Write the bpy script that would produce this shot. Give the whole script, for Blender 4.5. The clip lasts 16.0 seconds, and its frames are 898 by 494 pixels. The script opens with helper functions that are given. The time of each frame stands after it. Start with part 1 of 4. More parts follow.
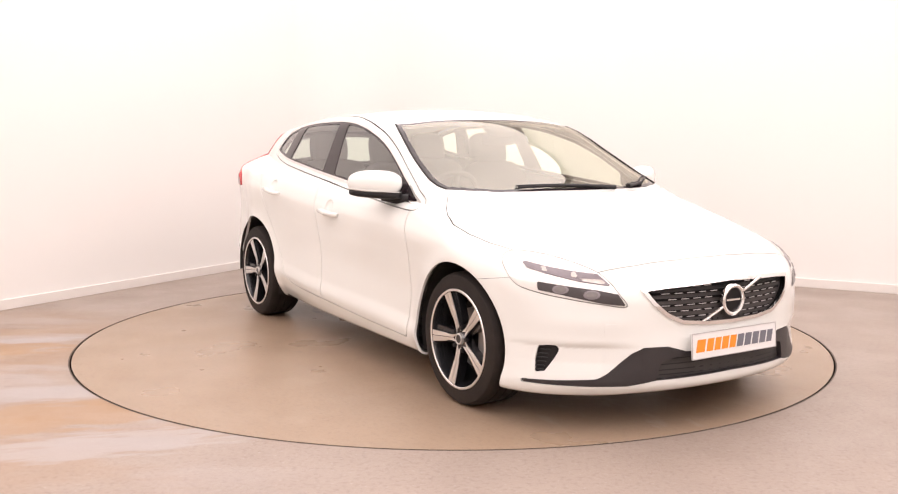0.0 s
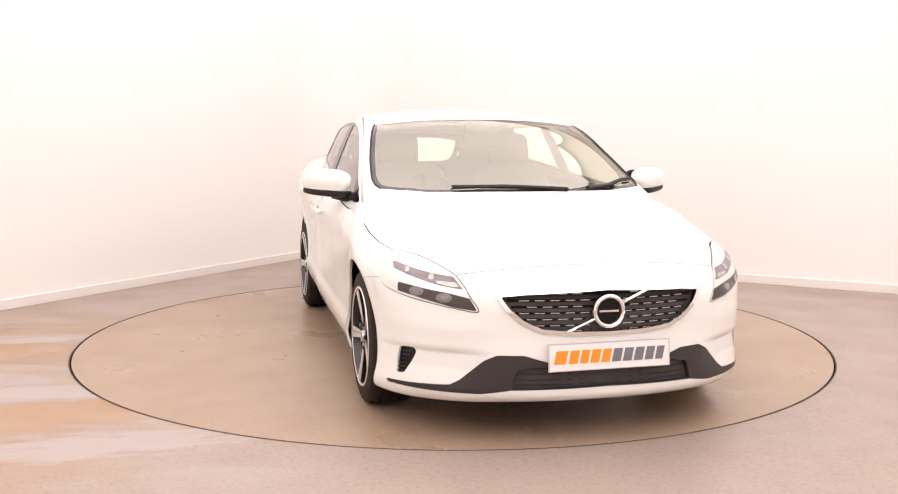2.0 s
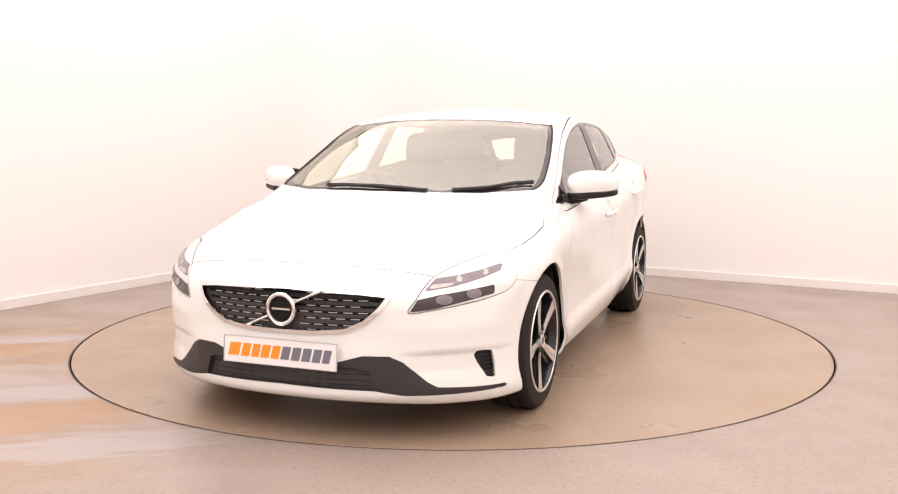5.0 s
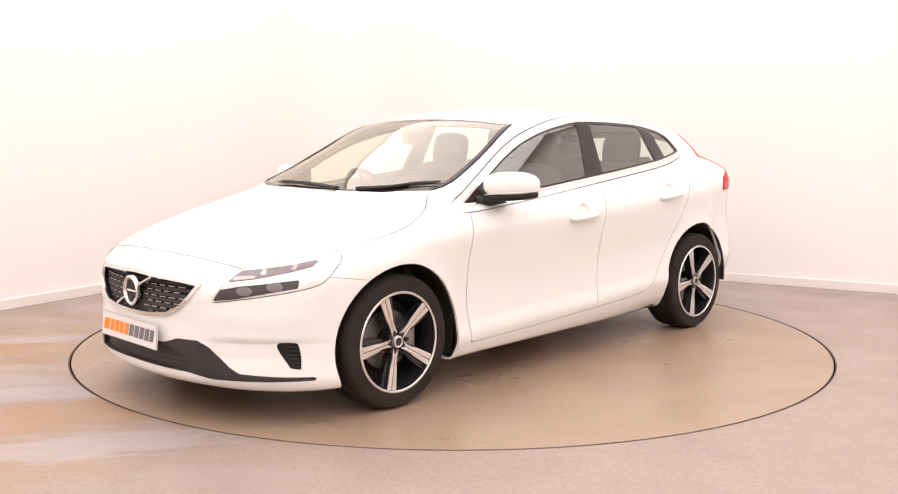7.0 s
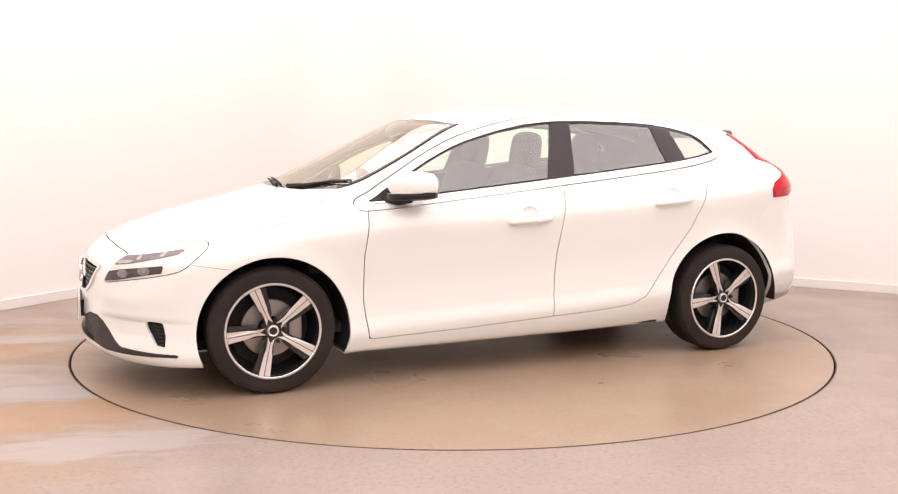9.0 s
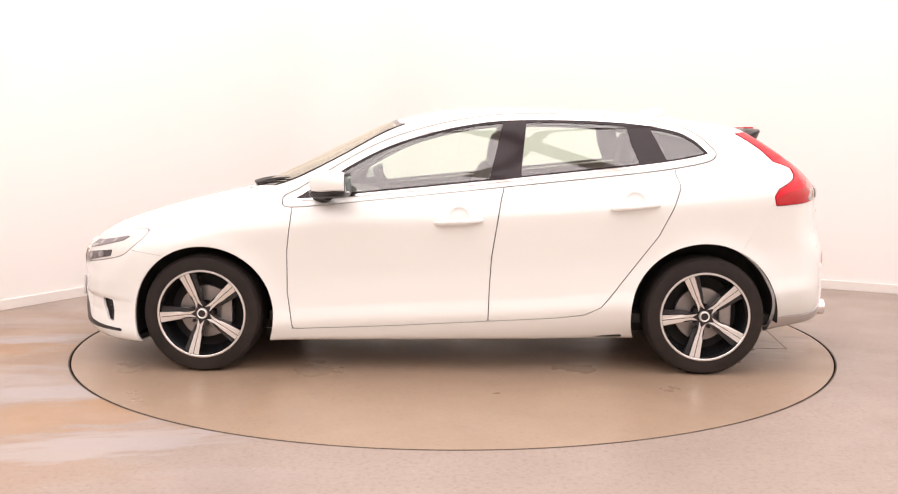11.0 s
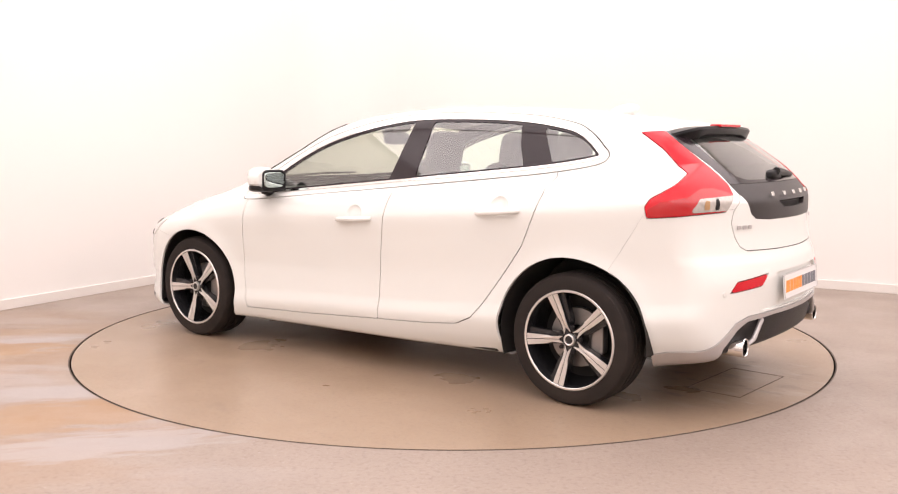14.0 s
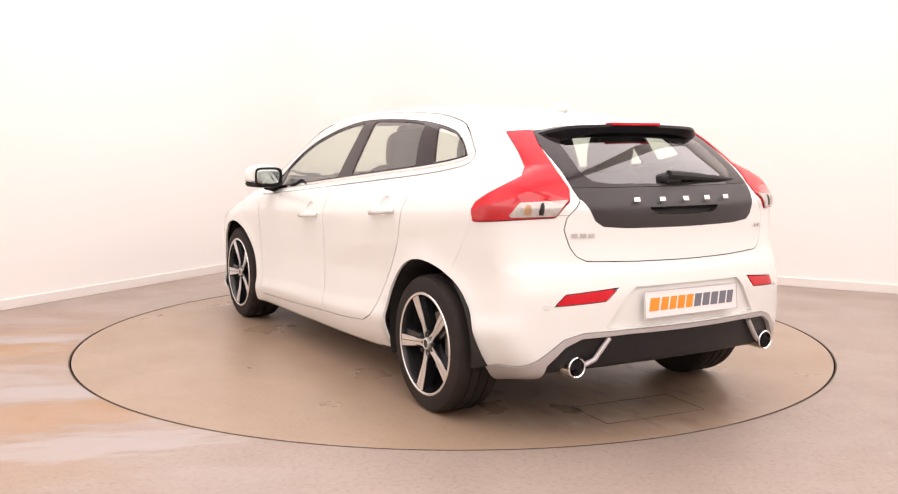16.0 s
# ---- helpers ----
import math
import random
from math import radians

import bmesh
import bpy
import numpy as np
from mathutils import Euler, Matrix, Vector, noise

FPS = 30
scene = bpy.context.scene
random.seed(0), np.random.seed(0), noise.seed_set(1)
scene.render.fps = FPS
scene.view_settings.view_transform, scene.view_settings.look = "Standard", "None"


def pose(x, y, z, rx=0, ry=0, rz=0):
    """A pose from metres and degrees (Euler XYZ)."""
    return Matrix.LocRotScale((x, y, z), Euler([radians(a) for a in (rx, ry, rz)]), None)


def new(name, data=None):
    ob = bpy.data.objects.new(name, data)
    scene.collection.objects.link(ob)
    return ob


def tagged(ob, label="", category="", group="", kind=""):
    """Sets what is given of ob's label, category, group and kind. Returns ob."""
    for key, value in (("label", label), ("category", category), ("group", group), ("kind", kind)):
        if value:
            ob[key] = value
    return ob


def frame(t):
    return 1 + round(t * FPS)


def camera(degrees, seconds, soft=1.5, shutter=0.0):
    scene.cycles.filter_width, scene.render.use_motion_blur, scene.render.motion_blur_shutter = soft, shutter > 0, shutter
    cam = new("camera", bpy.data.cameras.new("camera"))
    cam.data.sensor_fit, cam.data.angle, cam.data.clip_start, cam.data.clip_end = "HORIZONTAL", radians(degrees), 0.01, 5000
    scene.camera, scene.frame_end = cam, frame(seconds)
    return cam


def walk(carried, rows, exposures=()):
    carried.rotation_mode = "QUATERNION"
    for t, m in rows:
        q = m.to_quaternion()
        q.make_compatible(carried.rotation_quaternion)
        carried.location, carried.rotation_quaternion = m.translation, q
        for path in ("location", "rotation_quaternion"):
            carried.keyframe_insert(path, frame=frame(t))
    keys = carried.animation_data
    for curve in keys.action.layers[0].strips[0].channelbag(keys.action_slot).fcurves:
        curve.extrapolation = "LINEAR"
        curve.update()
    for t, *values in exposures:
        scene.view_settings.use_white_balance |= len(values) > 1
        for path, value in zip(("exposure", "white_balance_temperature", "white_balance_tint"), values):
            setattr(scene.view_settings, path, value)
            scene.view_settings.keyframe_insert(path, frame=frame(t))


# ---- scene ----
# ---- camera: fixed on its tripod ----
cam = camera(51.2, 16.0, soft=1.2)
CAMERA = pose(0, -5.795, 1.235, 90 - 6.59, -0.164, 0.226)
walk(cam, [(0.0, CAMERA), (16.0, CAMERA)], exposures=[(0.0, 0.0), (16.0, 0.0)])

# ---- light: a bright white studio lit by panels in its ceiling ----
world = bpy.data.worlds.new("world")
scene.world = world
world.use_nodes = True
world.node_tree.nodes["Background"].inputs["Color"].default_value = (1.0, 0.96, 0.92, 1)
world.node_tree.nodes["Background"].inputs["Strength"].default_value = 0.05

CORNER = Vector((-1.24, 4.405, 0))
ROOM = Matrix.Translation(CORNER) @ pose(0, 0, 0, 0, 0, -29.3)   # x along one back wall, -y along the other
ROOM_X, ROOM_Y, ROOM_H = 10.6, 11.2, 3.9


def ceiling_lamp(name, x, y, w, h, watts, colour=(1.0, 0.905, 0.915)):
    data = bpy.data.lights.new(name, "AREA")
    data.shape, data.size, data.size_y, data.energy, data.color = "RECTANGLE", w, h, watts, colour
    ob = new(name, data)
    ob.matrix_world = ROOM @ pose(x, y, ROOM_H - 0.09)
    return ob


for lx, ly in ((2.64, -2.79), (2.64, -8.36), (7.96, -2.79), (7.96, -8.36)):
    ceiling_lamp("panel_lamp", lx, ly, 5.15, 5.35, 186)

# ---- materials ----


def material(name, colour, rough=0.5, metal=0.0, vary=0.08, scale=8.0, bump=0.0, bump_scale=60.0, coat=0.0, spec=0.5, second=None, second_scale=1.2, second_amount=0.5):
    m = bpy.data.materials.new(name)
    m.use_nodes = True
    nt = m.node_tree
    b = nt.nodes["Principled BSDF"]
    b.inputs["Roughness"].default_value, b.inputs["Metallic"].default_value = rough, metal
    b.inputs["Coat Weight"].default_value, b.inputs["Specular IOR Level"].default_value = coat, spec
    b.inputs["Coat Roughness"].default_value = 0.04
    if vary or second:
        tc = nt.nodes.new("ShaderNodeTexCoord")
        n1 = nt.nodes.new("ShaderNodeTexNoise")
        n1.inputs["Scale"].default_value, n1.inputs["Detail"].default_value = scale, 6
        nt.links.new(tc.outputs["Object"], n1.inputs["Vector"])
        ramp = nt.nodes.new("ShaderNodeMix")
        ramp.data_type = "RGBA"
        ramp.inputs["A"].default_value = (*[c * (1 - vary) for c in colour], 1)
        ramp.inputs["B"].default_value = (*[min(c * (1 + vary), 1) for c in colour], 1)
        nt.links.new(n1.outputs["Fac"], ramp.inputs["Factor"])
        out = ramp.outputs["Result"]
        if second:
            n2 = nt.nodes.new("ShaderNodeTexNoise")
            n2.inputs["Scale"].default_value, n2.inputs["Detail"].default_value = second_scale, 8
            nt.links.new(tc.outputs["Object"], n2.inputs["Vector"])
            mr = nt.nodes.new("ShaderNodeMapRange")
            mr.inputs["From Min"].default_value, mr.inputs["From Max"].default_value = 0.45, 0.7
            mr.inputs["To Max"].default_value = second_amount
            nt.links.new(n2.outputs["Fac"], mr.inputs["Value"])
            mx = nt.nodes.new("ShaderNodeMix")
            mx.data_type = "RGBA"
            mx.inputs["B"].default_value = (*second, 1)
            nt.links.new(mr.outputs["Result"], mx.inputs["Factor"])
            nt.links.new(out, mx.inputs["A"])
            out = mx.outputs["Result"]
        nt.links.new(out, b.inputs["Base Color"])
    else:
        b.inputs["Base Color"].default_value = (*colour, 1)
    if bump:
        tc2 = nt.nodes.new("ShaderNodeTexCoord")
        n3 = nt.nodes.new("ShaderNodeTexNoise")
        n3.inputs["Scale"].default_value, n3.inputs["Detail"].default_value = bump_scale, 5
        bp = nt.nodes.new("ShaderNodeBump")
        bp.inputs["Strength"].default_value, bp.inputs["Distance"].default_value = bump, 0.01
        nt.links.new(tc2.outputs["Object"], n3.inputs["Vector"])
        nt.links.new(n3.outputs["Fac"], bp.inputs["Height"])
        nt.links.new(bp.outputs["Normal"], b.inputs["Normal"])
    return m


def glass_material(name, tint, gloss=0.06, sheen=(1.0, 1.0, 1.0)):
    """A thin pane: see-through with a slight tint and a mirror's sheen that grows at grazing angles."""
    m = bpy.data.materials.new(name)
    m.use_nodes = True
    nt = m.node_tree
    nt.nodes.clear()
    out = nt.nodes.new("ShaderNodeOutputMaterial")
    tr, gl, mix = nt.nodes.new("ShaderNodeBsdfTransparent"), nt.nodes.new("ShaderNodeBsdfGlossy"), nt.nodes.new("ShaderNodeMixShader")
    lw, pw, ma = nt.nodes.new("ShaderNodeLayerWeight"), nt.nodes.new("ShaderNodeMath"), nt.nodes.new("ShaderNodeMath")
    lw.inputs["Blend"].default_value = 0.5
    pw.operation, ma.operation = "POWER", "MULTIPLY_ADD"
    pw.inputs[1].default_value = 4.5
    ma.inputs[1].default_value, ma.inputs[2].default_value = 0.85, gloss
    nt.links.new(lw.outputs["Facing"], pw.inputs[0])
    nt.links.new(pw.outputs["Value"], ma.inputs[0])
    tr.inputs["Color"].default_value = (*tint, 1)
    gl.inputs["Roughness"].default_value = 0.01
    gl.inputs["Color"].default_value = (*sheen, 1)
    nt.links.new(ma.outputs["Value"], mix.inputs["Fac"])
    nt.links.new(tr.outputs["BSDF"], mix.inputs[1])
    nt.links.new(gl.outputs["BSDF"], mix.inputs[2])
    nt.links.new(mix.outputs["Shader"], out.inputs["Surface"])
    return m


PAINT = material("white_car_paint", (0.79, 0.797, 0.768), 0.22, 0, 0.015, 3, coat=0.6)
WALL = material("white_wall_paint", (0.84, 0.82, 0.79), 0.7, 0, 0.015, 1.2, 0.04, 180)
SKIRT = material("white_skirting", (0.78, 0.74, 0.70), 0.45, 0, 0.03, 5)
PANEL = material("ceiling_paint", (0.82, 0.80, 0.78), 0.8, 0, 0.02, 2)
FLOOR = material("painted_concrete", (0.322, 0.260, 0.218), 0.42, 0, 0.10, 2.2, 0.14, 220)
TABLE = material("turntable_concrete", (0.328, 0.238, 0.166), 0.34, 0, 0.09, 2.6, 0.08, 160, second=(0.31, 0.228, 0.162), second_scale=1.1, second_amount=0.4)


def stain(mat, colour, scale, squash, turn, low, high, amount, centre=None, radius=1.0, rough=None, detail=7.0):
    """Another layer of stains over a material: stretched noise, where wanted only about a centre."""
    nt = mat.node_tree
    b = nt.nodes["Principled BSDF"]
    old = b.inputs["Base Color"].links[0].from_socket
    tc, mp, no, mr, mx = [nt.nodes.new("ShaderNode" + k) for k in ("TexCoord", "Mapping", "TexNoise", "MapRange", "Mix")]
    mp.inputs["Rotation"].default_value = (0, 0, radians(turn))
    mp.inputs["Scale"].default_value = (1, squash, 1)
    no.inputs["Scale"].default_value, no.inputs["Detail"].default_value = scale, detail
    mr.inputs["From Min"].default_value, mr.inputs["From Max"].default_value, mr.inputs["To Max"].default_value = low, high, amount
    mx.data_type = "RGBA"
    mx.inputs["B"].default_value = (*colour, 1)
    nt.links.new(tc.outputs["Object"], mp.inputs["Vector"])
    nt.links.new(mp.outputs["Vector"], no.inputs["Vector"])
    nt.links.new(no.outputs["Fac"], mr.inputs["Value"])
    fac = mr.outputs["Result"]
    if centre:
        di, m2, mu = nt.nodes.new("ShaderNodeVectorMath"), nt.nodes.new("ShaderNodeMapRange"), nt.nodes.new("ShaderNodeMath")
        di.operation, mu.operation = "DISTANCE", "MULTIPLY"
        di.inputs[1].default_value = (*centre, 0)
        m2.inputs["From Min"].default_value, m2.inputs["From Max"].default_value = radius, radius * 0.55
        nt.links.new(tc.outputs["Object"], di.inputs[0])
        nt.links.new(di.outputs["Value"], m2.inputs["Value"])
        nt.links.new(fac, mu.inputs[0])
        nt.links.new(m2.outputs["Result"], mu.inputs[1])
        fac = mu.outputs["Value"]
    nt.links.new(fac, mx.inputs["Factor"])
    nt.links.new(old, mx.inputs["A"])
    nt.links.new(mx.outputs["Result"], b.inputs["Base Color"])


stain(FLOOR, (0.20, 0.15, 0.125), 48, 1, 0, 0.50, 0.72, 0.55)                                   # fine speckle
stain(FLOOR, (0.46, 0.40, 0.37), 60, 1, 0, 0.60, 0.75, 0.5)
stain(FLOOR, (0.33, 0.205, 0.115), 0.75, 2.6, -8, 0.40, 0.52, 0.55, (-2.9, -1.3), 2.5)            # rusty wash
stain(FLOOR, (0.385, 0.35, 0.345), 0.9, 3.0, -12, 0.52, 0.62, 0.5, (-2.7, -1.4), 2.6)             # pale dried puddles
stain(FLOOR, (0.20, 0.16, 0.14), 3.2, 5.0, -8, 0.62, 0.72, 0.5, (-2.9, -1.2), 2.6)


def patch(mat, colour, centre, half_length, half_width, turn, amount):
    """One ragged, stretched stain with a place of its own on a material."""
    nt = mat.node_tree
    b = nt.nodes["Principled BSDF"]
    old = b.inputs["Base Color"].links[0].from_socket
    tc, mp, ln, no, mu, mr, mx = [nt.nodes.new("ShaderNode" + k) for k in ("TexCoord", "Mapping", "VectorMath", "TexNoise", "Math", "MapRange", "Mix")]
    mp.vector_type = "TEXTURE"
    mp.inputs["Location"].default_value = (*centre, 0)
    mp.inputs["Rotation"].default_value = (0, 0, radians(turn))
    mp.inputs["Scale"].default_value = (half_length, half_width, 1)
    ln.operation, mu.operation = "LENGTH", "MULTIPLY_ADD"
    no.inputs["Scale"].default_value, no.inputs["Detail"].default_value = 2.8, 10
    mu.inputs[1].default_value = 3.0
    mr.inputs["From Min"].default_value, mr.inputs["From Max"].default_value = 2.5, 2.05
    mr.inputs["To Min"].default_value, mr.inputs["To Max"].default_value = 0.0, amount
    mx.data_type = "RGBA"
    mx.inputs["B"].default_value = (*colour, 1)
    nt.links.new(tc.outputs["Object"], mp.inputs["Vector"])
    nt.links.new(mp.outputs["Vector"], ln.inputs[0])
    nt.links.new(mp.outputs["Vector"], no.inputs["Vector"])
    nt.links.new(no.outputs["Fac"], mu.inputs[0])
    nt.links.new(ln.outputs["Value"], mu.inputs[2])
    nt.links.new(mu.outputs["Value"], mr.inputs["Value"])
    nt.links.new(mr.outputs["Result"], mx.inputs["Factor"])
    nt.links.new(old, mx.inputs["A"])
    nt.links.new(mx.outputs["Result"], b.inputs["Base Color"])


RUST, PALE = (0.35, 0.215, 0.115), (0.37, 0.335, 0.325)
for colour, centre, half_length, half_width, turn, amount in ((RUST, (-1.75, -1.72), 0.95, 0.26, 16, 0.65), (PALE, (-1.40, -2.12), 0.85, 0.17, 17, 0.7), (PALE, (-2.0, -1.36), 0.6, 0.15, 12, 0.6),
                                                              (RUST, (-2.75, -0.42), 0.7, 0.22, 8, 0.8), (PALE, (-2.55, -0.16), 0.5, 0.08, 12, 0.75)):
    patch(FLOOR, colour, centre, half_length, half_width, turn, amount)
stain(TABLE, (0.22, 0.16, 0.12), 46, 1, 0, 0.52, 0.74, 0.5)
stain(TABLE, (0.40, 0.31, 0.24), 70, 1, 0, 0.60, 0.74, 0.45)
stain(TABLE, (0.38, 0.29, 0.22), 2.4, 1.6, 30, 0.58, 0.74, 0.35)                               # dried water marks
stain(TABLE, (0.20, 0.145, 0.105), 3.4, 1.4, 60, 0.66, 0.76, 0.3)                             # damp spots
stain(TABLE, (0.40, 0.34, 0.30), 4.5, 2.6, 25, 0.57, 0.66, 0.5, (-1.75, 0.05), 0.85)            # dried splashes behind and before the car
stain(TABLE, (0.12, 0.088, 0.068), 5.5, 2.2, 15, 0.58, 0.68, 0.6, (-1.45, 0.0), 0.9)
stain(TABLE, (0.40, 0.34, 0.30), 5.0, 2.2, -30, 0.58, 0.68, 0.45, (1.75, -0.25), 0.75)
stain(TABLE, (0.13, 0.095, 0.072), 6.5, 1.6, 40, 0.64, 0.72, 0.28, (0.6, 0.6), 1.3)
stain(TABLE, (0.13, 0.095, 0.072), 7.5, 2.0, -20, 0.66, 0.72, 0.3, (-0.4, -0.9), 1.2)


def uneven_gloss(mat, low, high, scale):
    nt = mat.node_tree
    tc, no, mr = [nt.nodes.new("ShaderNode" + k) for k in ("TexCoord", "TexNoise", "MapRange")]
    no.inputs["Scale"].default_value, no.inputs["Detail"].default_value = scale, 6
    mr.inputs["From Min"].default_value, mr.inputs["From Max"].default_value = 0.35, 0.65
    mr.inputs["To Min"].default_value, mr.inputs["To Max"].default_value = low, high
    nt.links.new(tc.outputs["Object"], no.inputs["Vector"])
    nt.links.new(no.outputs["Fac"], mr.inputs["Value"])
    nt.links.new(mr.outputs["Result"], nt.nodes["Principled BSDF"].inputs["Roughness"])


uneven_gloss(TABLE, 0.26, 0.42, 1.6)
uneven_gloss(FLOOR, 0.30, 0.55, 1.6)
JOINT = material("brown_joint", (0.10, 0.072, 0.055), 0.7, 0, 0.2, 30)
GAPDARK = material("dark_gap", (0.02, 0.017, 0.015), 0.8, 0, 0.2, 20)
BLACK = material("black_plastic", (0.014, 0.0125, 0.013), 0.45, 0, 0.15, 30, 0.05, 300, spec=0.3)
GREYBLACK = material("satin_black_trim", (0.032, 0.027, 0.028), 0.42, 0, 0.12, 25, 0.05, 300, spec=0.42)
GLOSSBLACK = material("gloss_black", (0.010, 0.009, 0.010), 0.28, 0, 0.1, 10, spec=0.16)
RUBBER = material("tyre_rubber", (0.022, 0.017, 0.015), 0.75, 0, 0.25, 14, 0.12, 240, spec=0.22, second=(0.055, 0.042, 0.034), second_scale=5, second_amount=0.35)
ALLOY = material("machined_alloy", (0.78, 0.76, 0.74), 0.28, 0.85, 0.03, 40)
ALLOYDARK = material("dark_painted_alloy", (0.018, 0.018, 0.02), 0.25, 0.2, 0.1, 20, coat=0.3)
CHROME = material("chrome", (0.85, 0.84, 0.83), 0.10, 1.0, 0.02, 10)
SILVER = material("silver_trim", (0.55, 0.53, 0.53), 0.35, 0.6, 0.04, 20)
STEEL = material("brake_steel", (0.32, 0.295, 0.28), 0.4, 0.8, 0.15, 25)
RED = material("red_lens", (0.60, 0.010, 0.022), 0.18, 0, 0.12, 9, coat=0.12, spec=0.3)
CLEARLENS = material("clear_lamp_lens", (0.75, 0.73, 0.70), 0.12, 0.3, 0.1, 30, coat=0.6)
UPPERLENS = material("grey_lamp_chamber", (0.20, 0.175, 0.19), 0.25, 0.3, 0.25, 25, coat=0.15)
PROJECTOR = material("projector_lens", (0.22, 0.20, 0.20), 0.08, 0.5, 0.2, 30, coat=0.8)
GRILLEBLACK = material("matt_grille_black", (0.006, 0.0055, 0.006), 0.6, 0, 0.1, 20, spec=0.1)
SMOKE = material("smoked_lamp_housing", (0.050, 0.042, 0.043), 0.25, 0.1, 0.2, 20, coat=0.15)
CABIN = material("dark_cabin_trim", (0.045, 0.04, 0.038), 0.7, 0, 0.15, 20, 0.1, 200)
CLOTH = material("charcoal_seat_cloth", (0.05, 0.046, 0.045), 0.85, 0, 0.2, 60, 0.2, 500)
HEADLINER = material("pale_headliner", (0.55, 0.53, 0.48), 0.9, 0, 0.04, 30, 0.1, 400)
PLATE = material("white_plate", (0.80, 0.79, 0.78), 0.35, 0, 0.02, 10)
ORANGE = material("orange_lettering", (0.90, 0.28, 0.02), 0.45, 0, 0.03, 10)
GREYINK = material("grey_lettering", (0.16, 0.16, 0.19), 0.45, 0, 0.05, 10)
GLASS = glass_material("window_glass", (0.86, 0.955, 0.88), 0.155)
TINTGLASS = glass_material("tinted_glass", (0.84, 0.90, 0.84), 0.15)
FRIT = material("black_glass_border", (0.024, 0.017, 0.020), 0.10, 0, 0.1, 10, spec=0.35)
LENSGREY = material("grey_lens", (0.46, 0.43, 0.40), 0.12, 0.4, 0.35, 45, coat=0.6)
AMBER = material("amber_lens", (0.38, 0.22, 0.10), 0.15, 0, 0.1, 20, coat=0.5)
# the warm sheen colour stands in for a lamp's yellowish reflection
SCREENGLASS = glass_material("windscreen_glass", (0.90, 0.91, 0.83), 0.175, (1.0, 0.97, 0.86))
DEEPRED = material("deep_red_lens", (0.46, 0.008, 0.014), 0.10, 0, 0.15, 14, coat=0.6)
# grey-green tint imitates darker, greener surroundings reflected in the mirror
MIRROR = material("mirror_glass", (0.42, 0.48, 0.46), 0.02, 1.0, 0, 10)
# ---- the car's outer skin, as one rounded solid ----
def lerp(x, *pts):
    """Smooth curve through (x, value) pairs, cubic with limited slopes."""
    px = np.array(pts[0::2], float)
    py = np.array(pts[1::2], float)
    if px[0] > px[-1]:
        px, py = px[::-1], py[::-1]
    h, d = np.diff(px), np.diff(py) / np.diff(px)
    m = np.concatenate([[d[0]], np.where(d[:-1] * d[1:] > 0, 2 * d[:-1] * d[1:] / (d[:-1] + d[1:] + 1e-12 * np.sign(d[1:])), 0), [d[-1]]])
    x = np.asarray(x, float)
    i = np.clip(np.searchsorted(px, x) - 1, 0, len(h) - 1)
    s = np.clip((x - px[i]) / h[i], 0, 1)
    out = (2 * s**3 - 3 * s**2 + 1) * py[i] + (s**3 - 2 * s**2 + s) * h[i] * m[i] + (3 * s**2 - 2 * s**3) * py[i + 1] + (s**3 - s**2) * h[i] * m[i + 1]
    return out + np.minimum(x - px[0], 0) * m[0] + np.maximum(x - px[-1], 0) * m[-1]


def hill(v, centre, width):
    return np.exp(-((v - centre) / width) ** 2)


def soft_max(a, b, k):
    h = np.maximum(k - np.abs(a - b), 0) / k
    return np.maximum(a, b) + h * h * k / 4


def side_width(x, z):
    """Half the width of the body at length x and height z."""
    w = lerp(x, -2.1, 0.775, -1.65, 0.828, -1.3, 0.885, -0.9, 0.876, -0.3, 0.892, 0.4, 0.892, 0.9, 0.885, 1.32, 0.896, 1.7, 0.87, 2.1, 0.79)
    shoulder = lerp(x, -2.0, 0.97, -1.3, 0.90, -0.3, 0.83, 0.6, 0.79, 1.4, 0.72)
    dz = z - shoulder
    low = w + lerp(dz, -0.75, -0.14, -0.58, -0.03, -0.5, -0.010, -0.42, -0.022, -0.30, -0.026, -0.12, -0.012, 0.0, 0.0, 0.06, -0.014, 0.14, -0.055, 0.22, -0.10, 0.4, -0.13)
    for wheel in (1.3235, -1.3235):
        low = low + 0.012 * hill(np.hypot(x - wheel, z - 0.31), 0.36, 0.06)
    glass = lerp(x, -2.1, 0.56, -1.75, 0.655, -1.36, 0.735, -0.9, 0.79, -0.3, 0.808, 0.3, 0.808, 0.9, 0.775, 1.2, 0.74) - 0.40 * (z - 0.96) - 0.12 * (z - 0.96) ** 2
    belt = lerp(x, -2.0, 1.16, -1.75, 1.12, -1.36, 1.075, -0.9, 1.03, 0.0, 0.965, 0.9, 0.91, 1.6, 0.9)
    glass = glass + 2.0 * np.maximum(belt - z, 0)
    return -soft_max(-low, -glass, 0.03)


